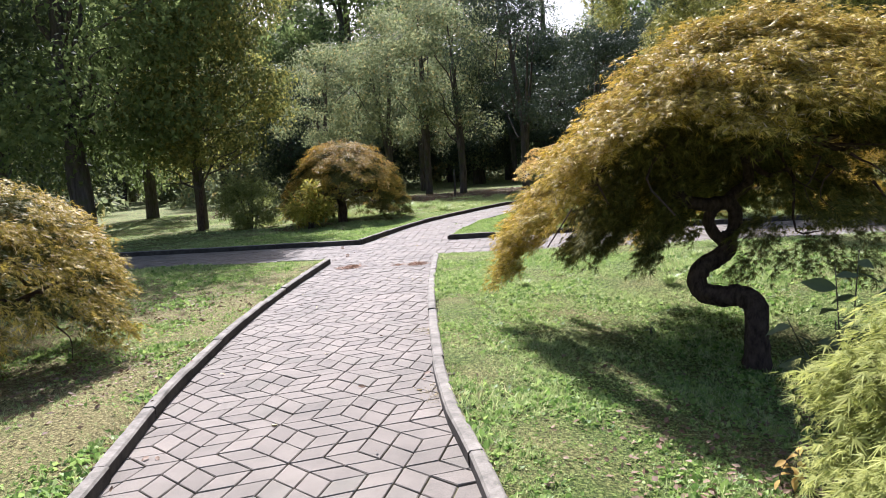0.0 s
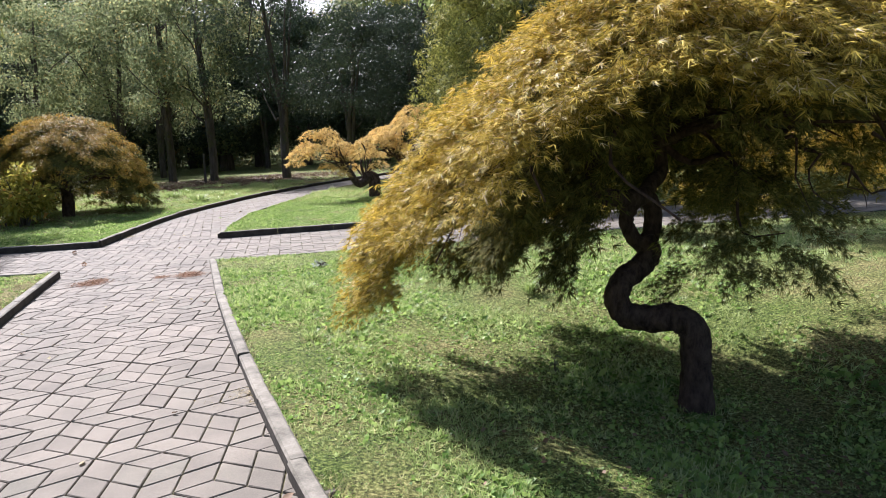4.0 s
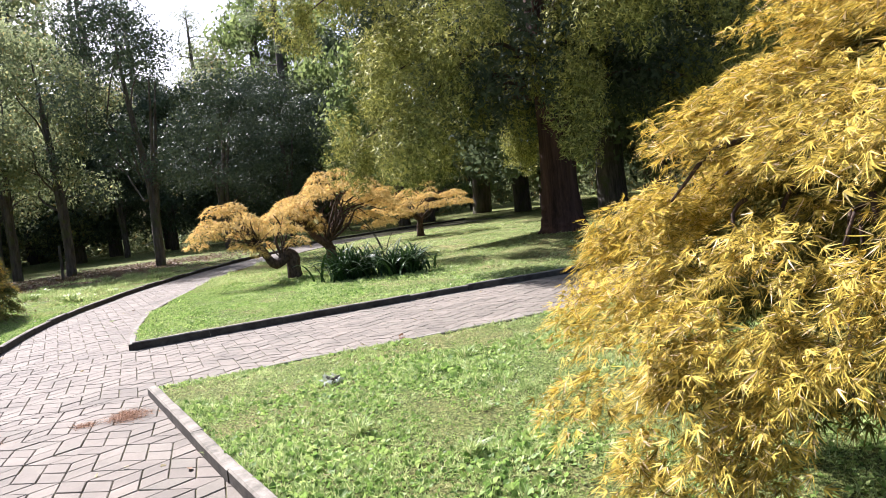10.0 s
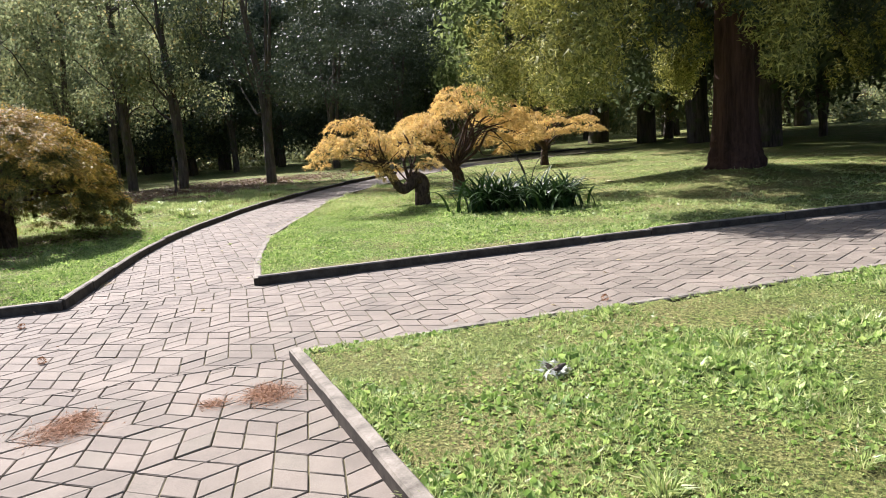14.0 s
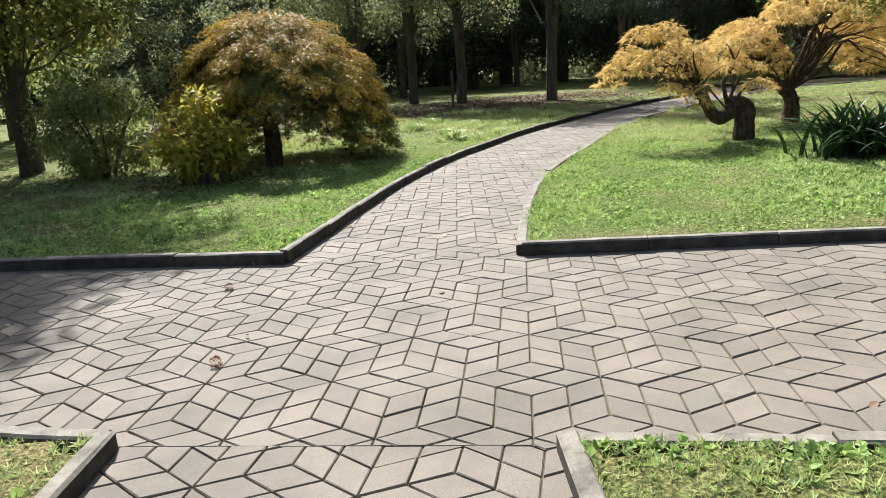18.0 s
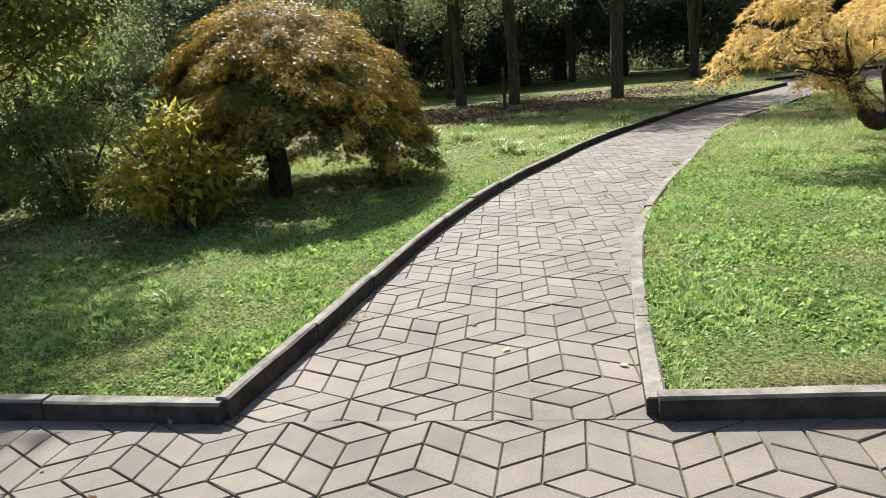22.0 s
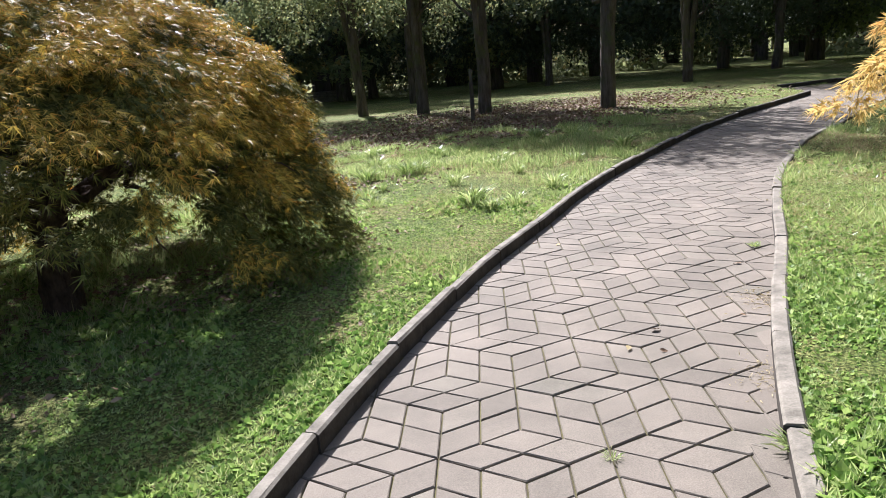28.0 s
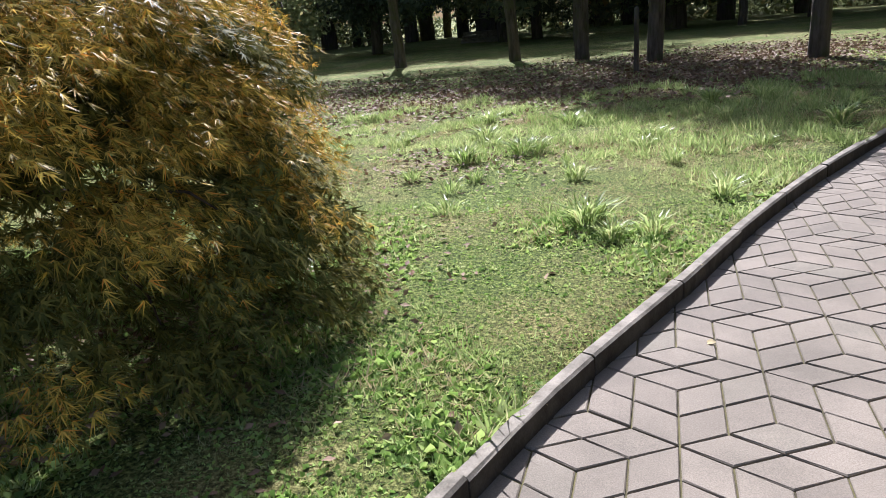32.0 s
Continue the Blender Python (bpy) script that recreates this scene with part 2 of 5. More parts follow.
def ground_material():
    m, t, b = nodes_of("lawn_soil", 0.95, 0.1)
    geo = t.nodes.new("ShaderNodeNewGeometry")
    p = geo.outputs["Position"]
    fine = noise_of(t, p, 48.0, 6.0, 0.8)
    # the dark ends of both ramps imitate small shadows between the blades
    green = ramp(t, fine, [(0.38, (0.012, 0.018, 0.007)), (0.5, (0.075, 0.11, 0.022)), (0.62, (0.26, 0.30, 0.08))])
    dry = ramp(t, fine, [(0.38, (0.03, 0.026, 0.012)), (0.5, (0.16, 0.14, 0.05)), (0.62, (0.42, 0.37, 0.17))])
    k = ramp(t, noise_of(t, p, 0.8, 6.0, 0.65), [(0.42, (0, 0, 0)), (0.68, (1, 1, 1))])
    part_xy = t.nodes.new("ShaderNodeSeparateXYZ")
    t.links.new(p, part_xy.inputs[0])
    worn = ramp(t, noise_of(t, p, 1.7, 4.0, 0.6), [(0.3, (0.3, 0.3, 0.3)), (0.6, (1, 1, 1))])
    for axis_out, a, c in (("X", -2.3, -1.4), ("Y", 12.5, 11.5)):
        near = t.nodes.new("ShaderNodeMapRange")
        t.links.new(part_xy.outputs[axis_out], near.inputs[0])
        near.inputs[1].default_value, near.inputs[2].default_value = a, c
        near.inputs[3].default_value, near.inputs[4].default_value = (1.0, 0.0) if axis_out == "X" else (0.0, 1.0)
        worn = mixed(t, 1.0, worn, near.outputs[0], "MULTIPLY")
    k = mixed(t, 1.0, k, worn, "ADD")
    col = mixed(t, k, green, dry)
    t.links.new(col, b.inputs["Base Color"])
    bumped(t, b, fine, 0.8, 0.03)
    return m


M_PAVER = paver_material()
M_KERB = concrete_material("kerb_concrete", (0.085, 0.078, 0.058), (0.27, 0.245, 0.195))
# stain and the shade on the kerb's faces, both put into one dark colour
M_KERB_SHADE_SIDE = concrete_material("kerb_stained_shaded_side", (0.022, 0.018, 0.013), (0.085, 0.075, 0.058))
M_BED = concrete_material("joint_soil", (0.03, 0.025, 0.014), (0.12, 0.11, 0.04), 4.0)
M_GROUND = ground_material()
M_LITTER_LEAF = leaf_material("fallen_leaf", (0.07, 0.04, 0.025), (0.17, 0.10, 0.055), (0.32, 0.24, 0.16), 0.1)
M_GRASS = leaf_material("grass_blade", (0.07, 0.135, 0.03), (0.26, 0.37, 0.09), (0.52, 0.57, 0.25), 0.45, rough=0.42, patch=0.7, odd=(0.60, 0.53, 0.28), spec=0.5)
M_SILVER = leaf_material("silver_leaf", (0.25, 0.28, 0.22), (0.42, 0.45, 0.38), (0.6, 0.62, 0.55), 0.2)
M_NEEDLE = leaf_material("brown_needle", (0.10, 0.05, 0.028), (0.24, 0.125, 0.065), (0.38, 0.22, 0.12), 0.15)
M_STRAW = leaf_material("dry_straw", (0.22, 0.17, 0.08), (0.40, 0.33, 0.17), (0.56, 0.48, 0.28), 0.3)
M_CLOVER = leaf_material("clover_leaf", (0.04, 0.10, 0.018), (0.19, 0.325, 0.06), (0.46, 0.57, 0.17), 0.4, rough=0.5, patch=0.9, spec=0.2, even=0.2)
M_MAPLE_GOLD = leaf_material("laceleaf_yellow_green", (0.04, 0.04, 0.012), (0.37, 0.29, 0.045), (0.74, 0.55, 0.105), 0.26, rough=0.42, odd=(0.62, 0.5, 0.34), even=0.2, spec=0.03)
M_MAPLE_ORANGE = leaf_material("laceleaf_orange", (0.34, 0.19, 0.045), (0.60, 0.37, 0.09), (0.74, 0.52, 0.18), 0.5, odd=(0.55, 0.16, 0.05))
M_MAPLE_BRONZE = leaf_material("laceleaf_bronze", (0.045, 0.055, 0.015), (0.30, 0.25, 0.045), (0.76, 0.50, 0.09), 0.26, rough=0.42, odd=(0.66, 0.26, 0.04), even=0.2, spec=0.03)
# darker green leaf copy that carries the shade inside the crowns in its colour
M_MAPLE_INNER_SHADE = leaf_material("laceleaf_inner_shade_green", (0.035, 0.047, 0.014), (0.105, 0.115, 0.03), (0.26, 0.22, 0.055), 0.13, rough=0.6, even=0.2, spec=0.03)
M_MAPLE_PALE = leaf_material("laceleaf_pale_green", (0.16, 0.20, 0.04), (0.32, 0.36, 0.09), (0.5, 0.5, 0.16), 0.45)
M_DARK_LEAF = leaf_material("dark_evergreen_leaf", (0.04, 0.055, 0.028), (0.08, 0.11, 0.055), (0.15, 0.18, 0.085), 0.35, rough=0.6)
M_WOOD_LEAF = leaf_material("woodland_leaf", (0.07, 0.10, 0.05), (0.17, 0.21, 0.10), (0.34, 0.36, 0.16), 0.58, patch=0.4, odd=(0.42, 0.30, 0.10))
M_MAPLE_AMBER = leaf_material("laceleaf_amber", (0.22, 0.145, 0.038), (0.58, 0.41, 0.12), (0.79, 0.61, 0.24), 0.4, odd=(0.55, 0.22, 0.06))
# dark evergreen leaf; inside the redwood it doubles as painted crown shade
M_SHADE_LEAF = leaf_material("glossy_evergreen_and_inner_shade_leaf", (0.03, 0.045, 0.026), (0.06, 0.085, 0.05), (0.11, 0.135, 0.075), 0.12, rough=0.5, patch=0.4)
M_SHRUB_LEAF = leaf_material("shrub_leaf", (0.10, 0.13, 0.04), (0.24, 0.28, 0.085), (0.44, 0.46, 0.15), 0.55)
M_YELLOWING = leaf_material("yellowing_woodland_leaf", (0.05, 0.075, 0.025), (0.14, 0.17, 0.05), (0.40, 0.36, 0.09), 0.5, patch=0.5, even=0.25)
M_GREEN_LEAF = leaf_material("green_leaf", (0.06, 0.09, 0.03), (0.13, 0.185, 0.055), (0.25, 0.29, 0.10), 0.55)
M_YELLOW_LEAF = leaf_material("yellowing_leaf", (0.11, 0.14, 0.03), (0.34, 0.34, 0.06), (0.64, 0.54, 0.1), 0.55, odd=(0.5, 0.2, 0.05))
M_REDWOOD_LEAF = leaf_material("redwood_spray", (0.04, 0.052, 0.015), (0.20, 0.225, 0.06), (0.56, 0.53, 0.14), 0.22, even=0.25, patch=0.5)
M_PINE_LEAF = leaf_material("pine_needle", (0.07, 0.095, 0.05), (0.14, 0.175, 0.09), (0.25, 0.28, 0.13), 0.58)
M_STRAP = leaf_material("strap_leaf", (0.014, 0.03, 0.012), (0.022, 0.05, 0.016), (0.045, 0.085, 0.022), 0.08, rough=0.35)
M_BARK = bark_material("grey_bark", (0.035, 0.028, 0.022), (0.13, 0.11, 0.09), moss=(0.07, 0.08, 0.03))
M_BARK_DARK = bark_material("dark_maple_bark", (0.022, 0.015, 0.011), (0.115, 0.078, 0.056), 20.0, 0.45)
M_BARK_RED = bark_material("redwood_bark", (0.022, 0.013, 0.010), (0.10, 0.056, 0.042), 7.0, 0.08)

# ---- plan: edges of the paved paths ----
L1 = smooth_line([(-1.35, -4.0), (-1.55, 0.0), (-1.84, 3.3), (-2.04, 5.0), (-2.14, 7.0), (-2.13, 9.3), (-1.97, 12.12)], 60)
R1 = smooth_line([(0.75, -4.0), (0.45, 0.0), (0.14, 3.1), (-0.02, 4.25), (-0.12, 5.8), (-0.17, 8.6), (-0.12, 11.83)], 60)
L2 = smooth_line([(-1.72, 15.0), (-1.47, 16.0), (-1.24, 17.0), (-0.98, 18.0), (-0.69, 19.0), (-0.33, 20.0), (0.09, 21.05), (0.61, 22.1), (1.14, 23.2), (1.76, 24.35), (2.5, 25.55), (3.32, 26.8), (4.2, 28.1), (5.2, 29.4), (6.4, 30.8), (8.9, 33.5)], 100)
R2 = smooth_line([(0.15, 14.72), (0.33, 15.7), (0.56, 16.75), (0.85, 17.8), (1.25, 18.85), (1.72, 19.9), (2.24, 20.97), (2.74, 22.1), (3.32, 23.3), (4.0, 24.45), (4.82, 25.7), (5.95, 27.0), (7.3, 28.6), (8.74, 30.2), (10.7, 31.6), (13.0, 32.6), (22.0, 35.0)], 110)
CF_L = smooth_line([(-40.0, 22.0), (-16.0, 17.6), (-4.3, 15.5), (-1.72, 15.0)], 50)       # far edge of the cross path
CF_R = smooth_line([(0.15, 14.72), (3.93, 14.2), (6.6, 13.68), (11.4, 12.6), (24.0, 9.6), (40.0, 5.8)], 50)
CN_L = smooth_line([(-40.0, 19.1), (-16.0, 14.7), (-4.3, 12.6), (-1.97, 12.12)], 50)        # near edge
CN_R = smooth_line([(-0.12, 11.83), (1.95, 11.45), (4.16, 11.05), (7.11, 10.5), (24.0, 6.6), (40.0, 2.8)], 50)
L3 = smooth_line([(9.6, 36.6), (14.0, 37.6), (22.0, 39.5)], 20)
POLY_1 = np.vstack([L1, R1[::-1]])
POLY_X = np.vstack([CF_L, CF_R, CN_R[::-1], CN_L[::-1]])
POLY_2 = np.vstack([L2, [(8.9, 33.6), (9.4, 36.0)], L3, R2[::-1]])


def inside(poly, x, y):
    c = np.zeros(np.shape(x), bool)
    px, py = poly[:, 0], poly[:, 1]
    for i in range(len(poly)):
        j = i - 1
        if py[i] == py[j]:
            continue
        c ^= ((py[i] > y) != (py[j] > y)) & (x < (px[j] - px[i]) * (y - py[i]) / (py[j] - py[i]) + px[i])
    return c


def distance(line, x, y):
    d = np.full(np.shape(x), 1e9)
    for a, b in zip(line[:-1], line[1:]):
        ab = b - a
        u = np.clip(((x - a[0]) * ab[0] + (y - a[1]) * ab[1]) / (ab @ ab), 0, 1)
        d = np.minimum(d, np.hypot(x - a[0] - u * ab[0], y - a[1] - u * ab[1]))
    return d


EDGES = [L1, R1, L2, R2, CF_L, CF_R, CN_L, CN_R, L3]


def on_path(x, y):
    return inside(POLY_1, x, y) | inside(POLY_X, x, y) | inside(POLY_2, x, y)


def edge_distance(x, y):
    return np.minimum.reduce([distance(e, x, y) for e in EDGES])


def lawn(x, y):
    """Height of the lawn, away from the paths."""
    x, y = np.asarray(x, float), np.asarray(y, float)
    z = 0.075 + 0.02 * value_noise(x * 0.9, y * 0.9, 3) + 0.012 * value_noise(x * 2.7, y * 2.7, 4)
    z = z - 0.5 * np.exp(-((x - 2.9) ** 2 / 3.4 + (y - 4.6) ** 2 / 9.0)) - 0.2 * np.exp(-((x + 5.0) ** 2 / 4.0 + (y - 6.0) ** 2 / 9.0))
    far = np.clip((y - 34) / 30, 0, 1)
    return z + 0.25 * far * value_noise(x * 0.08, y * 0.08, 5) + 0.3 * np.exp(-((x - 10.1) ** 2 + (y - 17.9) ** 2) / 3.0)


# ---- ground: one sheet to the horizon ----
def axis(a, b, step, far):
    mid = np.arange(a, b + step / 2, step)
    out, s, p = [], step, b
    while p < far:
        s *= 1.22
        p += s
        out.append(p)
    low, s, p = [], step, a
    while p > -far:
        s *= 1.22
        p -= s
        low.append(p)
    return np.array(low[::-1] + list(mid) + out)


gx, gy = axis(-7.0, 13.0, 0.12, 900.0), axis(-3.0, 35.0, 0.12, 900.0)
GX, GY = np.meshgrid(gx, gy, indexing="ij")
near = (np.abs(GX) < 42) & (GY > -6) & (GY < 42)
pth, dist = np.zeros(GX.shape, bool), np.full(GX.shape, 9.0)
pth[near] = on_path(GX[near], GY[near])
dist[near] = edge_distance(GX[near], GY[near])
GZ = lawn(GX, GY)
GZ = np.where(pth | (dist < 0.045), -0.07, 0.062 + (GZ - 0.062) * np.clip(dist / 0.8, 0, 1))
n0, n1 = GX.shape
ii, jj = np.meshgrid(np.arange(n0 - 1), np.arange(n1 - 1), indexing="ij")
gq = np.stack([ii * n1 + jj, (ii + 1) * n1 + jj, (ii + 1) * n1 + jj + 1, ii * n1 + jj + 1], -1).reshape(-1, 4)
ground = part("ground", mesh_np("ground", np.stack([GX, GY, GZ], -1).reshape(-1, 3), gq, smooth=True), M_GROUND)
tagged(ground, "uneven park lawn with green grass and dry patches", "lawn", kind="structure")


def lawn_at(x, y):
    """Height of the ground as built, for things to stand on."""
    x, y = np.atleast_1d(np.asarray(x, float)), np.atleast_1d(np.asarray(y, float))
    d = edge_distance(x, y)
    return 0.062 + (lawn(x, y) - 0.062) * np.clip(d / 0.8, 0, 1)


def foot(x, y):
    return float(lawn_at(x, y)[0])


# ---- trees ----
def lace_crown(centre, radius, top, hem, tufts=400, seed=1, lobes=6, size=0.075, lump=0.10, shape=0.95, strands=11, per=10, slim=0.065, reach=0.34, layers=((1.0, 1.0), (0.86, 0.5), (0.68, 0.3), (0.45, 0.12)), fall=1.0, hump=0.0, curve=2.0, edge=0.5, tier=0.16, shelves=3.3, spread=0.6, thin=0.0):
    """A weeping crown of overlapping shelves: tufts of strands that fan outwards from the dome and droop at their ends.
    radius and hem are functions of the angle; layers: (part of the radius, part of the tufts)."""
    r = np.random.default_rng(seed)
    ps, ds, fs = [], [], []
    for k, (shell, share) in enumerate(layers):
        n = int(tufts * share)
        th = r.uniform(0, 2 * np.pi, n)
        x = r.uniform(0.0, 1.0, n) ** edge * (0.97 if edge == 0.5 else 0.99)
        R, H = radius(th) * shell, hem(th)
        tp = top - (1 - shell) * 0.5
        if thin:
            keep = (r.uniform(size=n) < 0.4) | (x ** curve < 1 - thin)
            th, x, R, H, n = th[keep], x[keep], R[keep], H[keep], int(keep.sum())
        g = 1 + lump * value_noise(th * 2.9 + 7 * k, x * 4.2, seed + 11)
        rho = R * x * g
        rise = (1 - hump) * np.maximum(1 - x ** curve, 0) ** shape + hump * np.exp(-(x / 0.45) ** 2)
        z = H + (tp - H) * rise + r.normal(0, 0.04, n) + 0.05
        z = z + tier * (((x * shelves + 0.9 * value_noise(th * 1.7, th * 0 + 3.0 * k, seed + 5)) % 1.0) - 0.5)
        a = np.stack([centre[0] + rho * np.cos(th), centre[1] + rho * np.sin(th), z], -1)
        steep = np.clip((tp - H) / R * 2 * x * shape, 0, 2.2)
        az = th[:, None] + r.normal(0, 0.6, (n, strands))
        ln = reach * r.uniform(0.55, 1.15, (n, strands)) * (1.15 - 0.25 * x[:, None])
        u = np.linspace(0.04, 1, per)[None, None, :]
        side = r.normal(0, 0.035, (n, strands))
        out = ln[..., None] * (u - 0.1 * u ** 2 * np.minimum(steep, 1.5)[:, None, None])
        dz = ln[..., None] * (0.08 - fall * (0.12 * steep[:, None, None] * u + (0.10 + 0.14 * x[:, None, None]) * u ** 2)) + r.normal(0, 0.028, (n, strands))[..., None]
        p = np.stack([a[:, 0, None, None] + np.cos(az)[..., None] * out - np.sin(th)[:, None, None] * side[..., None],
                      a[:, 1, None, None] + np.sin(az)[..., None] * out + np.cos(th)[:, None, None] * side[..., None],
                      a[:, 2, None, None] + dz], -1)
        d = unit(np.gradient(p, axis=2))
        ps.append(p.reshape(-1, 3) + r.normal(0, 0.012, (p.size // 3, 3)))
        ds.append(d.reshape(-1, 3))
        face = np.stack([np.cos(th) * np.minimum(steep, 1.6), np.sin(th) * np.minimum(steep, 1.6), np.full(n, 1.3)], -1)
        fs.append(np.repeat(unit(face), strands * per, axis=0))
    p = np.vstack(ps)
    d = np.vstack(ds) + 0.6 * r.standard_normal(p.shape) * np.array([1, 1, 0.4])
    return leaves(p, d, size, lobes, spread, slim, 0.08, r, flat=np.vstack(fs))


def pad_crown(pads, density=900, size=0.07, seed=2, lobes=4, width=0.12, droop=0.3):
    """Leafy cloud pads: (x, y, z, radius, thickness)."""
    r = np.random.default_rng(seed)
    ps, ds = [], []
    for x, y, z, rad, th in pads:
        n = int(density * rad * rad * 3.0)
        v = unit(r.standard_normal((n, 3)))
        v[:, 2] = np.where(r.uniform(size=n) < 0.72, np.abs(v[:, 2]), v[:, 2])
        a = np.arctan2(v[:, 1], v[:, 0])
        g = 1 + 0.22 * value_noise(a * 2.0 + x * 7, v[:, 2] * 2.5 + z * 5, seed)
        q = v * np.array([rad, rad, th]) * (r.uniform(0.55, 1.05, n) ** 0.5 * g)[:, None]
        ps.append(q + np.array([x, y, z]) - np.stack([0 * a, 0 * a, 0.35 * np.hypot(q[:, 0], q[:, 1]) ** 2 / max(rad, 0.1)], -1))
        ds.append(v * np.array([1, 1, 0.3]) + 0.6 * r.standard_normal((n, 3)) + np.array([0, 0, -0.25]))
    return leaves(np.vstack(ps), np.vstack(ds), size, lobes, 1.0, width, droop, r)


def clump_crown(clumps, count, size, seed=3, lobes=1, width=0.3, droop=0.1, spread=0.9, hang=0.0, shell=0.5, stray=0.8, coat=False):
    """Leaves round many clumps: (x, y, z, rx, rz)."""
    r = np.random.default_rng(seed)
    c = np.asarray(clumps, float)
    vol = c[:, 3] ** 2
    k = r.choice(len(c), count, p=vol / vol.sum())
    v = unit(r.standard_normal((count, 3)))
    q = v * np.stack([c[k, 3], c[k, 3], c[k, 4]], -1) * (r.uniform(0, 1, count) ** shell)[:, None] * r.uniform(0.75, 1.15, (count, 1))
    d = v + stray * r.standard_normal((count, 3)) + np.array([0, 0, -hang])
    if coat:
        d = unit(np.cross(v, r.standard_normal((count, 3)))) + 0.35 * v + np.array([0, 0, -hang])
        return leaves(c[k, :3] + q, d, size, lobes, spread, width, droop, r, flat=v)
    return leaves(c[k, :3] + q, d, size, lobes, spread, width, droop, r)


def limbs_to(base, targets, r0, seed=0, sag=0.25, rough=0.08, rings=12):
    """Crooked limbs from a trunk's head to the pads."""
    r = np.random.default_rng(seed)
    out = []
    b = np.asarray(base, float)
    for t in targets:
        t = np.asarray(t, float)
        w = np.linalg.norm(t - b)
        pts = [b]
        for f in (0.25, 0.5, 0.75):
            pts.append(b + (t - b) * f + r.normal(0, 0.09 * w, 3) + np.array([0, 0, sag * w * np.sin(f * np.pi)]))
        pts.append(t)
        out.append(tube(pts, [r0, r0 * 0.7, r0 * 0.5, r0 * 0.3, r0 * 0.14], rings, 7, rough, int(r.integers(1e6))))
    return out


def limb_parts(tubes, material, parent):
    for v, q, t in tubes:
        part("limb", mesh_np("limb", v, q, t, smooth=True), material, parent)


# laceleaf maple with the twisted trunk, on the lawn beside the first path
def twisted_maple():
    x, y = 2.55, 5.81
    z = foot(x, y)
    o = np.array([x, y, z])
    tree = thing("laceleaf_maple", "weeping yellow-green laceleaf maple with a twisted dark trunk on the lawn", "tree", "weeping maples", at=(x, y, z))

    def wood(name, pts, radii, rings, sides, seed):
        v, q, t = tube(pts, radii, rings, sides, 0.05, seed)
        return part(name, mesh_np(name, v - o, q, t, smooth=True), M_BARK_DARK, tree)

    wood("trunk", [(2.55, 5.81, -0.46), (2.56, 5.82, -0.2), (2.57, 5.84, 0.02), (2.58, 5.88, 0.16), (2.49, 5.95, 0.235), (2.37, 6.04, 0.225), (2.25, 6.13, 0.25), (2.2, 6.18, 0.35), (2.27, 6.2, 0.47), (2.42, 6.22, 0.54), (2.51, 6.24, 0.62), (2.49, 6.27, 0.72)],
         [0.135, 0.1, 0.094, 0.1, 0.09, 0.09, 0.088, 0.085, 0.08, 0.078, 0.078, 0.075], 72, 16, 5)
    wood("limb", [(2.49, 6.27, 0.66), (2.4, 6.28, 0.75), (2.36, 6.29, 0.86), (2.42, 6.3, 0.97), (2.52, 6.32, 1.01)], [0.06, 0.052, 0.05, 0.055, 0.06], 24, 12, 6)
    wood("limb", [(2.5, 6.27, 0.66), (2.6, 6.33, 0.76), (2.63, 6.36, 0.9), (2.56, 6.34, 1.0), (2.42, 6.31, 1.02)], [0.066, 0.062, 0.064, 0.062, 0.05], 24, 12, 7)
    wood("limb", [(2.48, 6.31, 1.0), (2.3, 6.26, 1.01), (2.1, 6.21, 1.08), (2.05, 6.2, 1.25), (2.1, 6.16, 1.45)], [0.062, 0.058, 0.055, 0.05, 0.035], 24, 11, 8)
    wood("limb", [(2.52, 6.33, 1.0), (2.66, 6.42, 1.08), (2.8, 6.5, 1.15), (2.82, 6.52, 1.3), (2.72, 6.45, 1.5)], [0.06, 0.055, 0.05, 0.046, 0.034], 24, 11, 9)
    r = np.random.default_rng(4)
    heads = [(2.07, 6.19, 1.36), (2.8, 6.5, 1.36)]
    rows = []
    for k, a in enumerate(np.linspace(0.2, 6.0, 13)):
        head = heads[1] if math.cos(a) > 0 else heads[0]
        w = 1.15 + 0.5 * (k % 3) * 0.5
        rows += limbs_to(head, [(2.55 + w * math.cos(a), 6.05 + w * math.sin(a), 1.5 + 0.2 * math.sin(a * 3) - 0.18 * (k % 3))], 0.036, 30 + k, 0.16, 0.07, 14)
    rows += limbs_to(heads[0], [(2.3, 6.3, 2.1), (1.3, 6.6, 1.1), (0.9, 6.1, 0.75)], 0.034, 60, 0.2, 0.06, 14) + limbs_to(heads[1], [(2.9, 6.2, 2.05), (3.0, 5.7, 1.1), (2.95, 5.5, 0.8)], 0.03, 61, 0.15, 0.06, 14)
    for k in range(16):
        a = r.uniform(0, 6.283)
        c = (2.55 + r.uniform(0.5, 1.5) * math.cos(a), 6.1 + r.uniform(0.5, 1.5) * math.sin(a), r.uniform(1.15, 1.6))
        rows += limbs_to(c, [(c[0] + 0.35 * math.cos(a + r.normal(0, 0.6)), c[1] + 0.35 * math.sin(a), c[2] - r.uniform(0.15, 0.5))], 0.011, 70 + k, 0.1, 0.05, 9)
    for v, q, t in rows:
        part("limb", mesh_np("limb", v - o, q, t, smooth=True), M_BARK_DARK, tree)

    def bell(t, at, wide):
        return np.exp(-((np.angle(np.exp(1j * (t - at)))) / wide) ** 2)

    def radius(t):
        return 1.6 + 0.66 * bell(t, 2.85, 0.75) + 0.8 * bell(t, -0.15, 0.9) + 0.06 * np.cos(3 * t + 1)

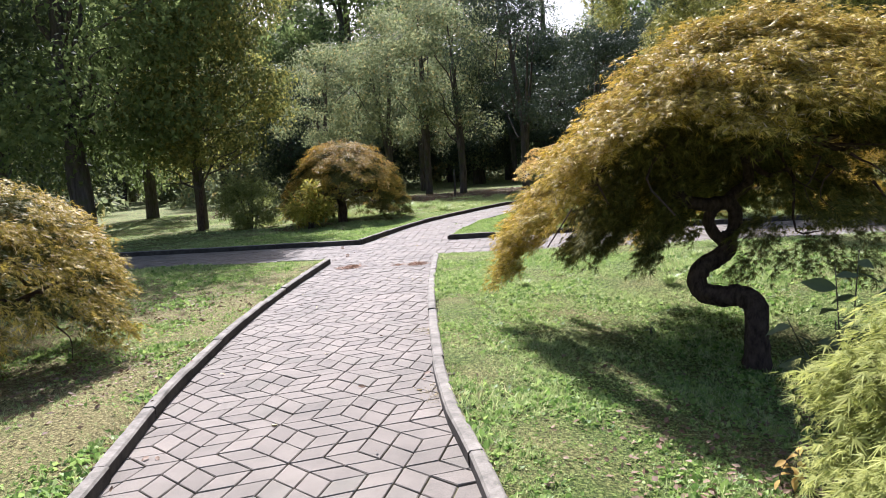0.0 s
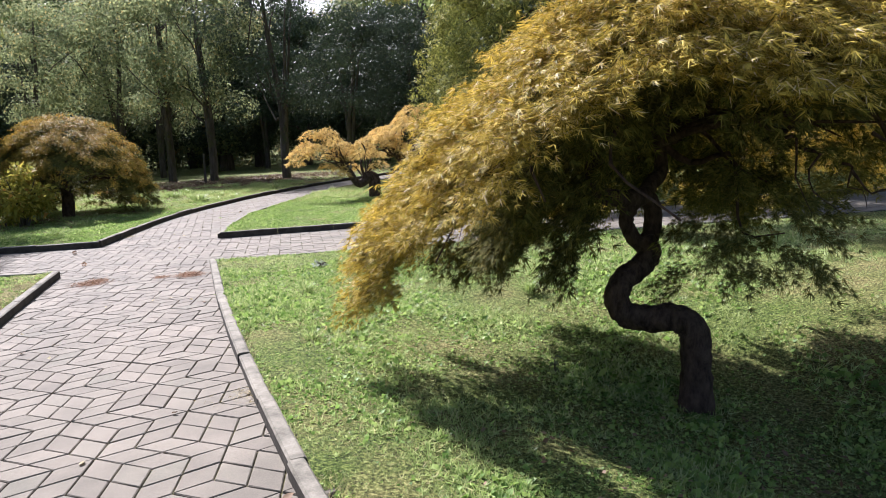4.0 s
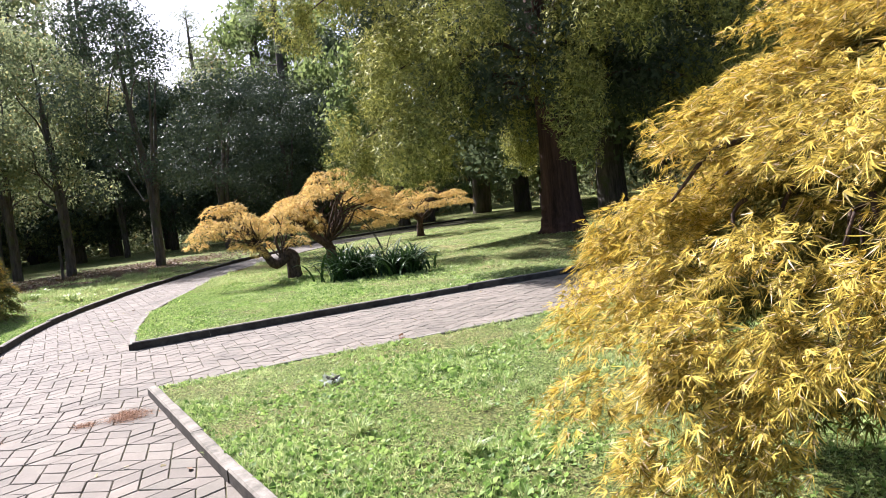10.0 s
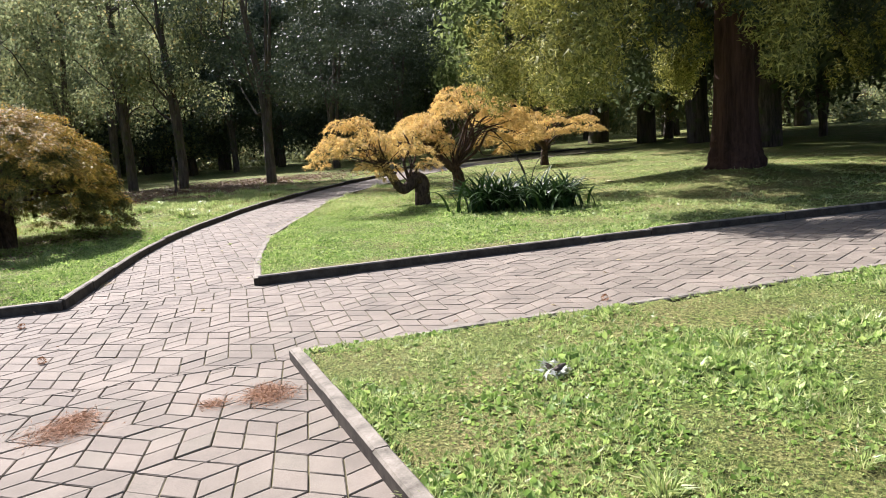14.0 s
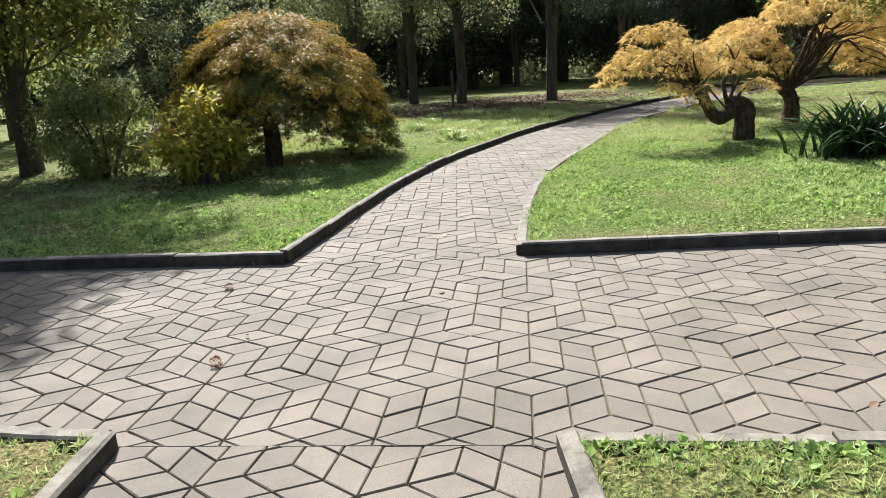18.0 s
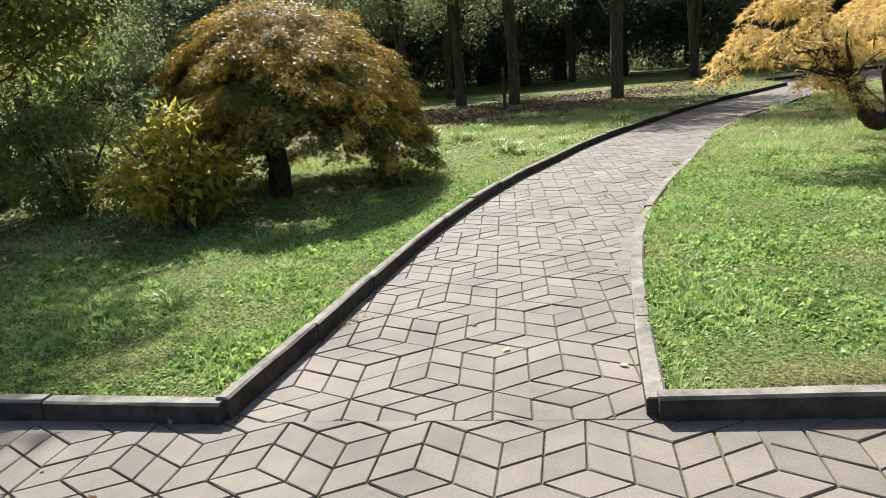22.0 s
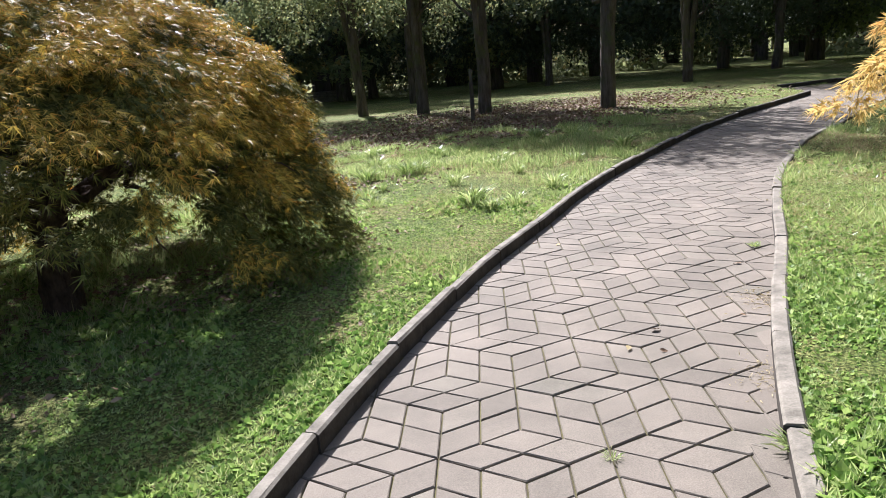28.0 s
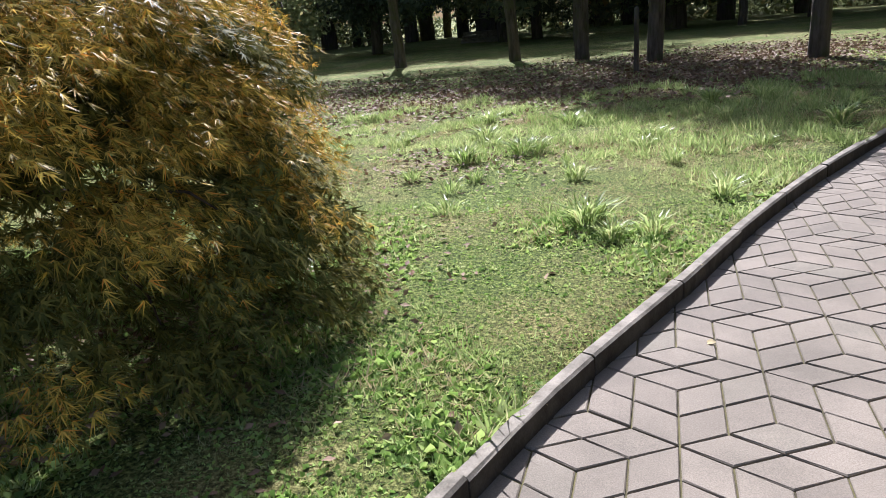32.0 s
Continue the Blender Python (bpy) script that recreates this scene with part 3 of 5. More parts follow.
    def hem(t):
        return 1.64 - 1.22 * bell(t, 2.85, 0.72) - 0.95 * bell(t, 1.7, 0.6) - 1.0 * bell(t, 0.4, 0.8) + 0.08 * np.cos(5 * t)

    c = (2.6, 6.05)
    v, q = lace_crown(c, radius, 2.45, hem, 820, 21, 6, 0.074, shape=1.0, curve=1.5, strands=13, per=7, slim=0.05, spread=0.9, fall=0.6, reach=0.3, lump=0.12, tier=0.17, shelves=4.5, layers=((1.0, 1.0), (0.88, 0.35)))
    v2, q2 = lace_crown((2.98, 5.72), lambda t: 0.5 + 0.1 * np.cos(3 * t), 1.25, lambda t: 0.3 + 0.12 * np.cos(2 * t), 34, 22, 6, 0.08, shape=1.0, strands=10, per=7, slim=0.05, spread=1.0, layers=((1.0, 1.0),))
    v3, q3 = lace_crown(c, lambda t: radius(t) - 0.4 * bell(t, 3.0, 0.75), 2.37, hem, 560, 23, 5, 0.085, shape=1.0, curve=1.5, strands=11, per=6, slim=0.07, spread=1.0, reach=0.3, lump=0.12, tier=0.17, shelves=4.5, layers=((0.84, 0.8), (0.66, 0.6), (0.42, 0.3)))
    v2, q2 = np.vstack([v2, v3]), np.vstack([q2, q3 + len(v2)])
    # inner layers and drape get the leaf colour darkened for shade
    part("inner_foliage", mesh_np("inner_foliage", v2 - o, q2), M_MAPLE_INNER_SHADE, tree, "olive-green inner leaves with the crown's shade painted in")
    part("crown", mesh_np("crown", v - o, q), M_MAPLE_GOLD, tree)


def weeping_dome(name, x, y, rad, top, low, material, label, strands, seed, trunk_r=0.1, size=0.08, lean=0.0, swell=0.0, shape=0.62, hump=0.0, off=(0.0, 0.0), bulge=0.0, bulge_at=0.6, lift=0.0, dent=0.0, inner=None):
    inner = inner or M_MAPLE_INNER_SHADE
    z = foot(x, y)
    tree = thing(name, label, "tree", "weeping maples", at=(x, y, z))
    pts = [(0, 0, -0.08), (0.03, 0.0, 0.25 * top), (-0.06 + lean, 0.04, 0.42 * top), (0.05 + lean, 0.02, 0.62 * top)]
    part("trunk", tube_mesh("trunk", pts, [trunk_r * 1.25, trunk_r, trunk_r * 0.9, trunk_r * 0.7], 24, 12, 0.06, seed), M_BARK_DARK, tree)
    targets = [(off[0] + rad * 0.62 * math.cos(a), off[1] + rad * 0.62 * math.sin(a), top * (0.52 + 0.08 * math.sin(5 * a))) for a in np.linspace(0, 5.6, 8)]
    limb_parts(limbs_to((lean, 0.03, 0.45 * top), targets, trunk_r * 0.55, seed, 0.14), M_BARK_DARK, tree)
    low_ends = [(rad * f * math.cos(a) + off[0], rad * f * math.sin(a) + off[1], top * g) for a, f, g in ((-0.2, 0.86, 0.3), (-0.7, 0.8, 0.36), (-1.3, 0.7, 0.42), (-2.0, 0.72, 0.4), (-2.7, 0.8, 0.38), (0.3, 0.85, 0.4))]
    limb_parts(limbs_to((0.02, 0.02, 0.3 * top), low_ends, trunk_r * 0.5, seed + 3, 0.16, 0.08, 20), M_BARK_DARK, tree)
    for k, e in enumerate(low_ends):
        limb_parts(limbs_to([0.7 * c for c in e[:2]] + [e[2] + 0.12], [(e[0] * 0.95, e[1] * 1.05 - 0.15, e[2] - 0.3), (e[0] * 1.02 + 0.15, e[1], e[2] + 0.12)], trunk_r * 0.2, seed + 9 + k, 0.14, 0.08, 12), M_BARK_DARK, tree)
    r0 = seed * 0.7
    def wide(t):
        return rad * (1 + 0.04 * np.cos(2 * t + r0) + 0.05 * np.cos(5 * t) + swell * np.cos(t)) + bulge * np.exp(-(np.angle(np.exp(1j * (t - bulge_at))) / 0.7) ** 2) - dent * np.exp(-(np.angle(np.exp(1j * (t + 2.25))) / 0.5) ** 2)

    def hem(t):
        return low + 0.1 * np.cos(3 * t + r0) + lift * np.exp(-(np.angle(np.exp(1j * (t + 1.4))) / 0.75) ** 2)

    edge, tier, lump, curve = (0.26, 0.26, 0.16, 4.0) if hump else (0.42, 0.14, 0.1, 2.0)
    # with a hump, low bright tufts are thinned to show the shade-coloured leaves
    v, q = lace_crown(off, wide, top, hem, strands, seed, 6, size * 1.12, strands=13, per=8, spread=1.0, shape=shape, hump=hump, curve=curve, edge=min(edge + 0.14, 0.42), tier=tier, slim=0.05, lump=lump, layers=((1.0, 1.0), (0.92, 0.25)), thin=0.32 if hump else 0.0)
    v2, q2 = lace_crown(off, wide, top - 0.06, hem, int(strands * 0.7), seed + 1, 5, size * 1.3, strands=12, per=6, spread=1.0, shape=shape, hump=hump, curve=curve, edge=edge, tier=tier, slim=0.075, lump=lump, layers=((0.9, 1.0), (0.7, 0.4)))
    part("inner_foliage", mesh_np("inner_foliage", v2, q2), inner, tree, "green inner leaves, mostly with the crown's shade painted in")
    part("crown", mesh_np("crown", v, q), material, tree)
    return tree


def golden_maple(x, y, seed, pads, trunk, label, density=950):
    z = foot(x, y)
    tree = thing("golden_maple", label, "tree", "golden maples", at=(x, y, z))
    part("trunk", tube_mesh("trunk", trunk, np.interp(np.linspace(0, 1, len(trunk)), [0, 0.3, 0.7, 1], [0.16, 0.125, 0.09, 0.05]), 36, 12, 0.07, seed), M_BARK_DARK, tree)
    low, fork = np.array(trunk[len(trunk) // 2]), np.array(trunk[-2])
    tubes = []
    for k, (a, b, c, *_) in enumerate(pads):
        near = fork if a < fork[0] + 0.35 else low
        tubes += limbs_to(near, [(a, b, c - 0.06)], 0.042 if k % 5 == 0 else 0.018, seed * 50 + k, 0.06 if a < fork[0] + 0.35 else 0.2, 0.07, 14)
    limb_parts(tubes, M_BARK_DARK, tree)
    v, q = pad_crown(pads, density, 0.09, seed, 5, 0.06, 0.35)
    part("crown", mesh_np("crown", v, q), M_MAPLE_AMBER, tree)
    return tree


def pads_in(seed, n, cx, cy, rx, ry, z0, z1, r0=0.3, r1=0.55):
    r = np.random.default_rng(seed)
    out = []
    for i in range(n):
        a, f = i * 2.4 + r.uniform(0, 0.5), math.sqrt((i + 0.4) / n)
        out.append((cx + rx * f * math.cos(a), cy + ry * f * math.sin(a), z1 - (z1 - z0) * f ** 1.3 + r.uniform(-0.22, 0.16), r.uniform(r0, r1), r.uniform(0.06, 0.12)))
    return out


def broad_tree(name, x, y, h, rad, base, trunk_r, material, label, count, size, seed, bark=None, clumps=26, lobes=1, width=0.3, group="", lean=(0, 0), crown_label="", fork=0):
    """A woodland tree: trunk, limbs, and a crown of leaf clumps with gaps."""
    r = np.random.default_rng(seed)
    z = foot(x, y) if abs(x) < 60 and -8 < y < 60 else 0.0
    tree = thing(name, label, "tree", group, at=(x, y, z))
    lx, ly = lean
    bark = bark or M_BARK
    pts = [(0, 0, -0.15), (r.normal(0, 0.05), r.normal(0, 0.05), 0.3 * h), (lx * 0.5 + r.normal(0, 0.08), ly * 0.5, 0.6 * h), (lx, ly, 0.92 * h)]
    part("trunk", tube_mesh("trunk", pts, [trunk_r * 1.3, trunk_r * 0.95, trunk_r * 0.65, trunk_r * 0.15], 18, 9, 0.06, seed), bark, tree)
    cl, targets = [], []
    for i in range(clumps):
        u, a = (i + 0.5) / clumps, i * 2.39996 + r.uniform(-0.4, 0.4)
        zz = base + (h - base) * u
        env = rad * math.sin(math.pi * min(0.98, 0.12 + 0.88 * u)) ** 0.6
        f = r.uniform(0.35, 1.0)
        c = (lx * zz / h + env * f * math.cos(a), ly * zz / h + env * f * math.sin(a), zz + r.uniform(-0.05, 0.05) * h, rad * r.uniform(0.24, 0.42), rad * r.uniform(0.16, 0.3))
        cl.append(c)
        if i % 3 == 0:
            targets.append(c[:3])
    tubes = []
    for c in targets:
        b = (lx * 0.5, ly * 0.5, max(0.25 * h, c[2] - 0.55 * math.hypot(c[0], c[1]) - 0.1 * h))
        tubes += limbs_to(b, [c], trunk_r * 0.3, int(r.integers(1e6)), 0.1, 0.05, 8)
    for k in range(fork):
        a = r.uniform(0, 6.28)
        tubes.append(tube([(0, 0, 0.0), (0.25 * math.cos(a), 0.25 * math.sin(a), 0.3 * h), (0.8 * math.cos(a), 0.8 * math.sin(a), 0.7 * h)], [trunk_r * 0.8, trunk_r * 0.6, trunk_r * 0.2], 10, 8, 0.06, k + seed))
    limb_parts(tubes, bark, tree)
    v, q = clump_crown(cl, count, size, seed + 1, lobes, width * 1.35, 0.1, 0.8, 0.2, 0.4, coat=True)
    part("crown", mesh_np("crown", v, q), material, tree, crown_label)
    return tree


def pine(name, x, y, h, rad, base, trunk_r, label, count, seed, material=None, group="tall pines", size=0.34):
    r = np.random.default_rng(seed)
    tree = thing(name, label, "tree", group, at=(x, y, 0))
    part("trunk", tube_mesh("trunk", [(0, 0, -0.2), (0.1, 0, h * 0.4), (-0.05, 0.1, h * 0.7), (0.1, 0, h)], [trunk_r * 1.2, trunk_r * 0.9, trunk_r * 0.6, trunk_r * 0.1], 16, 9, 0.04, seed), M_BARK, tree)
    cl, tubes = [], []
    n = 34
    for i in range(n):
        u, a = i / n, i * 2.39996 + r.uniform(-0.5, 0.5)
        zz = base + (h - base) * u
        d = rad * (1 - u) ** 0.6 * r.uniform(0.45, 1.0)
        c = (d * math.cos(a), d * math.sin(a), zz + r.uniform(-0.3, 0.3), rad * r.uniform(0.22, 0.36), rad * r.uniform(0.10, 0.2))
        cl.append(c)
        if i % 2 == 0:
            tubes.append(tube([(0, 0, zz - 0.2), (c[0] * 0.5, c[1] * 0.5, zz), c[:3]], [trunk_r * 0.22, trunk_r * 0.15, 0.02], 6, 5, 0.03, i))
    limb_parts(tubes, M_BARK, tree)
    v, q = clump_crown(cl, count, size, seed + 1, 2, 0.16, 0.1, 0.7, 0.1)
    part("crown", mesh_np("crown", v, q), material or M_PINE_LEAF, tree)
    return tree


def redwood():
    x, y = 10.2, 17.75
    z = foot(x, y)
    tree = thing("redwood", "tall redwood with fluted reddish bark and drooping green sprays", "tree", at=(x, y, z - 0.25))
    h = 24.0
    part("trunk", tube_mesh("trunk", [(0, 0, -0.1), (0, 0, 0.35), (0, 0, 1.2), (0.05, 0, 4), (0, 0.1, 10), (0, 0, h)], [0.72, 0.54, 0.42, 0.38, 0.3, 0.06], 60, 22, 0.035, 2, 7), M_BARK_RED, tree)
    r = np.random.default_rng(12)
    cl, tubes = [], []

    def lobe(c, wide, high, n):
        """A billow of foliage: small clumps over a rounded mass."""
        u = unit(r.standard_normal((n, 3)))
        for k in range(n):
            w = wide * r.uniform(0.34, 0.58)
            f = r.uniform(0.4, 1.0)
            cz = c[2] + u[k, 2] * high * f
            cl.append((c[0] + u[k, 0] * wide * f, c[1] + u[k, 1] * wide * f, max(cz, 1.75 + w), w, w * r.uniform(1.0, 1.9)))

    n = 84
    for i in range(n):
        u = (i + 0.5) / n
        zz = 3.4 + (h - 4.2) * u ** 1.7
        a = i * 2.39996 + r.uniform(-0.35, 0.35)
        full = np.interp(zz, [3.0, 6.0, 9.0, 13.0, 18.0, h], [4.6, 5.6, 7.2, 6.6, 4.4, 0.7])
        reach = full * (1.0, 0.72, 0.9)[i % 3] * r.uniform(0.85, 1.05)
        end = np.array([reach * math.cos(a), reach * math.sin(a), max(zz - 0.24 * reach + r.uniform(-0.3, 0.3), 2.7)])
        mid = np.array([reach * 0.5 * math.cos(a + 0.06), reach * 0.5 * math.sin(a + 0.06), zz + 0.15])
        tubes.append(tube([(0, 0, zz - 0.1), mid, end], [0.06 * (1 - u) + 0.02, 0.032, 0.012], 9, 6, 0.05, i))
        wide = r.uniform(0.55, 0.95) * (1 - 0.35 * u)
        lobe(end, wide, wide * r.uniform(1.2, 1.8), 12)
        if reach > 3.0:
            wide *= r.uniform(0.75, 0.95)
            lobe(0.35 * mid + 0.65 * end + np.array([0, 0, 0.3]), wide, wide * 1.3, 8)
    for i in range(15):
        a = -2.2 + i * 2.39996 * (1 if i > 7 else 0.25)
        lobe((1.1 * math.cos(a), 1.1 * math.sin(a), r.uniform(2.9, 5.0)), 0.5, 0.75, 9)
    limb_parts(tubes, M_BARK_DARK, tree)
    # core of dark sprays: their colour supplies the shade in the crown's gaps
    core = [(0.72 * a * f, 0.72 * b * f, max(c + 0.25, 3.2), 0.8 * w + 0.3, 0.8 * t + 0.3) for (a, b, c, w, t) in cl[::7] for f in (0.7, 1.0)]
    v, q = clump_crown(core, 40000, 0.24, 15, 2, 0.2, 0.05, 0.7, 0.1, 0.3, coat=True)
    part("inner_foliage", mesh_np("inner_foliage", v, q), M_SHADE_LEAF, tree, "dark green inner sprays with the crown's shade painted in")
    v, q = clump_crown(cl, 240000, 0.16, 14, 2, 0.17, 0.05, 0.7, 0.1, 0.16, coat=True)
    part("crown", mesh_np("crown", v, q), M_REDWOOD_LEAF, tree)


def strap_clump(x, y, n, h, seed, label):
    r = np.random.default_rng(seed)
    z = foot(x, y)
    vs, qs, k = [], [], 0
    for i in range(n):
        a = r.uniform(0, 6.283)
        b = np.array([r.normal(0, 0.26), r.normal(0, 0.22), 0])
        ln, w, out = h * r.uniform(0.75, 1.3), r.uniform(0.016, 0.03), r.uniform(0.45, 1.3)
        u = np.linspace(0, 1, 7)
        px = b[0] + np.cos(a) * out * ln * u ** 1.4
        py = b[1] + np.sin(a) * out * ln * u ** 1.4
        pz = ln * (1.2 * u - 0.72 * out * u ** 2.3)
        wide = w * (1 - u ** 3) + 0.001
        sx_, sy_ = -np.sin(a), np.cos(a)
        lo = np.stack([px - sx_ * wide, py - sy_ * wide, pz], -1)
        mi = np.stack([px, py, pz - wide * 0.5], -1)
        hi = np.stack([px + sx_ * wide, py + sy_ * wide, pz], -1)
        vs.append(np.stack([lo, mi, hi], 1).reshape(-1, 3))
        for j in range(6):
            for s in (0, 1):
                qs.append((k + 3 * j + s, k + 3 * j + s + 1, k + 3 * j + 4 + s, k + 3 * j + 3 + s))
        k += 21
    ob = part("strap_leaf_clump", mesh_np("strap_leaf_clump", np.vstack(vs), np.array(qs), smooth=True), M_STRAP)
    ob.location = (x, y, z - 0.02)
    tagged(ob, label, "plant", "strap-leaved plants")


def shrub(name, x, y, rad, h, material, label, count, size, seed, lobes=1, width=0.3, stems=7, group="", low=0.2, category="shrub"):
    r = np.random.default_rng(seed)
    z = foot(x, y)
    ob = thing(name, label, category, group, at=(x, y, z))
    cl = []
    for i in range(16):
        a, f = i * 2.39996, math.sqrt((i + 0.5) / 16)
        cl.append((rad * 0.75 * f * math.cos(a), rad * 0.75 * f * math.sin(a), h * (0.82 - 0.42 * f * f) + r.uniform(-0.12, 0.12) * h, rad * r.uniform(0.25, 0.42), h * r.uniform(0.14, 0.26)))
        cl.append((rad * 0.7 * f * math.cos(a + 1), rad * 0.7 * f * math.sin(a + 1), h * r.uniform(low, 0.5), rad * r.uniform(0.2, 0.32), h * r.uniform(0.12, 0.2)))
    tubes = []
    for i in range(stems):
        a = i * 6.283 / stems + r.uniform(-0.3, 0.3)
        tubes.append(tube([(0.06 * math.cos(a), 0.06 * math.sin(a), -0.05), (rad * 0.25 * math.cos(a), rad * 0.25 * math.sin(a), h * 0.4), (rad * 0.6 * math.cos(a), rad * 0.6 * math.sin(a), h * 0.8)], [0.028, 0.02, 0.006], 9, 6, 0.06, i + seed))
    for tv, tq, tt in tubes:
        part("stem", mesh_np("stem", tv, tq, tt, smooth=True), M_BARK, ob)
    v, q = clump_crown(cl, count, size, seed, lobes, width, 0.15, 0.9, 0.1)
    part("foliage", mesh_np("foliage", v, q), material, ob)
    return ob


twisted_maple()
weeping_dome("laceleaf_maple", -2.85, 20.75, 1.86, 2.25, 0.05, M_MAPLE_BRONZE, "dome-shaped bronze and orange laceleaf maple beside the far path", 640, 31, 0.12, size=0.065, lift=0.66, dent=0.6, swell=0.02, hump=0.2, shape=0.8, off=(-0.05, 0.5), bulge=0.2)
weeping_dome("laceleaf_maple", -4.3, 6.3, 1.4, 1.7, 0.25, M_MAPLE_GOLD, "low yellow-green weeping maple that reaches the ground", 210, 41, 0.08, size=0.065)
weeping_dome("laceleaf_maple", 2.3, 2.6, 0.75, 0.95, 0.3, M_MAPLE_PALE, "small pale green weeping laceleaf maple", 100, 51, 0.04, 0.07, inner=M_MAPLE_PALE)
pads_1 = pads_in(6, 15, -1.28, 0.1, 0.72, 0.75, 1.15, 1.78, 0.18, 0.34) + pads_in(16, 13, -0.3, 0.3, 0.75, 0.7, 0.95, 1.5, 0.17, 0.3) + pads_in(26, 5, -1.0, -0.35, 0.4, 0.3, 0.72, 1.0, 0.12, 0.2)
labelled = golden_maple(4.3, 19.95, 61, pads_1, [(0, 0, -0.1), (0, 0, 0.25), (0.02, 0, 0.47), (-0.16, 0, 0.55), (-0.22, 0, 0.42), (-0.42, 0, 0.36), (-0.56, 0, 0.55), (-0.72, 0, 0.85), (-0.95, 0, 1.2)], "golden-orange laceleaf maple with a crooked elbow in its dark trunk")
bm = bmesh.new()
bmesh.ops.create_cube(bm, size=1.0, matrix=pose(-0.62, -0.11, 0.8, 8, -14, 10) @ Matrix.Diagonal((0.085, 0.006, 0.1, 1)))
part("plant_tag", bm, M_KERB, labelled, "small pale plant tag nailed to the trunk")
pads_2 = pads_in(7, 24, 0.4, 0.2, 1.6, 1.2, 1.6, 2.3, 0.26, 0.46) + pads_in(17, 14, -0.95, 0.0, 0.8, 0.8, 1.05, 1.75, 0.2, 0.36) + pads_in(27, 14, 1.35, -0.1, 0.8, 0.8, 1.0, 1.6, 0.2, 0.34)
golden_maple(6.05, 21.95, 62, pads_2, [(0, 0, -0.1), (0.02, 0, 0.2), (0.0, 0, 0.42), (-0.08, 0, 0.55), (-0.3, 0.05, 0.72), (-0.45, 0.1, 0.95), (-0.5, 0.1, 1.3)], "golden-orange laceleaf maple with a forked trunk and a spreading cloud-like crown")
pads_3 = pads_in(8, 26, 0.3, 0.0, 2.1, 1.4, 1.15, 1.95, 0.24, 0.46) + pads_in(18, 10, -0.9, -0.2, 0.9, 0.7, 0.85, 1.3, 0.2, 0.32)
golden_maple(12.45, 28.3, 63, pads_3, [(0, 0, -0.1), (0, 0, 0.3), (0.03, 0, 0.6), (-0.2, 0, 0.85), (-0.4, 0, 1.1)], "golden-yellow laceleaf maple on the lawn, half in shade")
redwood()
strap_clump(4.75, 17.85, 230, 0.72, 71, "dark green strap-leaved clump on the lawn")
stems = thing("arching_stems", "thin bare stems that arch out of the strap-leaved clump", "plant", at=(5.6, 18.1, foot(5.6, 18.1)))
for k, (dx, dz) in enumerate([(-1.0, 1.35), (-0.75, 1.1), (0.35, 0.9)]):
    part("stem", tube_mesh("stem", [(0.04 * k, 0, -0.05), (0.1 * dx, -0.03, 0.45 * dz), (0.45 * dx, -0.05 * k, 0.85 * dz), (dx, -0.1 * k, dz)], [0.012, 0.01, 0.008, 0.004], 14, 6, 0.04, k), M_BARK, stems)
strap_clump(5.45, 17.2, 190, 0.66, 72, "dark green strap-leaved clump on the lawn")
shrub("shrub", -5.6, 21.2, 1.15, 1.6, M_SHRUB_LEAF, "grey-green leafy shrub with several stems", 15000, 0.07, 81, low=0.12)
shrub("shrub", -3.5, 19.3, 0.75, 1.25, M_YELLOW_LEAF, "yellowing broad-leaved shrub beside the weeping maple", 2600, 0.13, 82, 1, 0.28)
broad_tree("tree", -7.5, 22.6, 9.6, 2.9, 2.3, 0.14, M_YELLOWING, "leafy park tree with a leaning trunk and yellowing edges", 42000, 0.13, 91, lean=(0.7, 0.2), clumps=64)
broad_tree("tree", -10.0, 20.3, 12.5, 5.0, 2.4, 0.26, M_GREEN_LEAF, "large dark evergreen tree beside the cross path", 38000, 0.16, 92, clumps=90)
bare = thing("bare_tree", "small leafless tree with pale spreading twigs", "tree", at=(-7.35, 22.0, foot(-7.35, 22.0)))
part("trunk", tube_mesh("trunk", [(0, 0, -0.1), (0.05, 0, 0.8), (0.12, 0.05, 1.5)], [0.11, 0.08, 0.06], 14, 9, 0.07, 3), M_BARK_DARK, bare)
limb_parts(limbs_to((0.08, 0, 1.25), [(-1.3, -0.3, 1.9), (-0.8, 0.4, 2.3), (0.5, 0.3, 2.5), (1.6, -0.4, 2.3), (2.2, 0.2, 2.6), (1.2, -0.9, 2.1), (-1.0, -0.8, 1.5)], 0.035, 5, 0.12, 0.05), M_BARK, bare)
limb_parts(limbs_to((1.0, -0.1, 2.05), [(2.0, -0.5, 2.1), (2.3, -0.2, 2.4), (1.9, 0.3, 2.75), (1.5, -0.7, 2.5)], 0.014, 6, 0.1, 0.05, 8), M_BARK, bare)
broad_tree("tree", -14.5, 24.0, 13.0, 5.0, 2.5, 0.3, M_DARK_LEAF, "large dark evergreen tree", 20000, 0.2, 93)

broad_tree("tree", 20.3, 26.0, 18.0, 7.2, 3.4, 0.5, M_DARK_LEAF, "large dark evergreen tree with a thick trunk", 60000, 0.3, 94, clumps=60)
broad_tree("tree", 26.5, 28.4, 7.0, 3.0, 2.6, 0.14, M_DARK_LEAF, "slender dark tree with several thin stems", 7000, 0.2, 95, fork=3)
broad_tree("tree", 31.0, 25.0, 14.0, 3.2, 8.5, 0.25, M_MAPLE_ORANGE, "tall tree in orange autumn leaf", 9000, 0.22, 96)
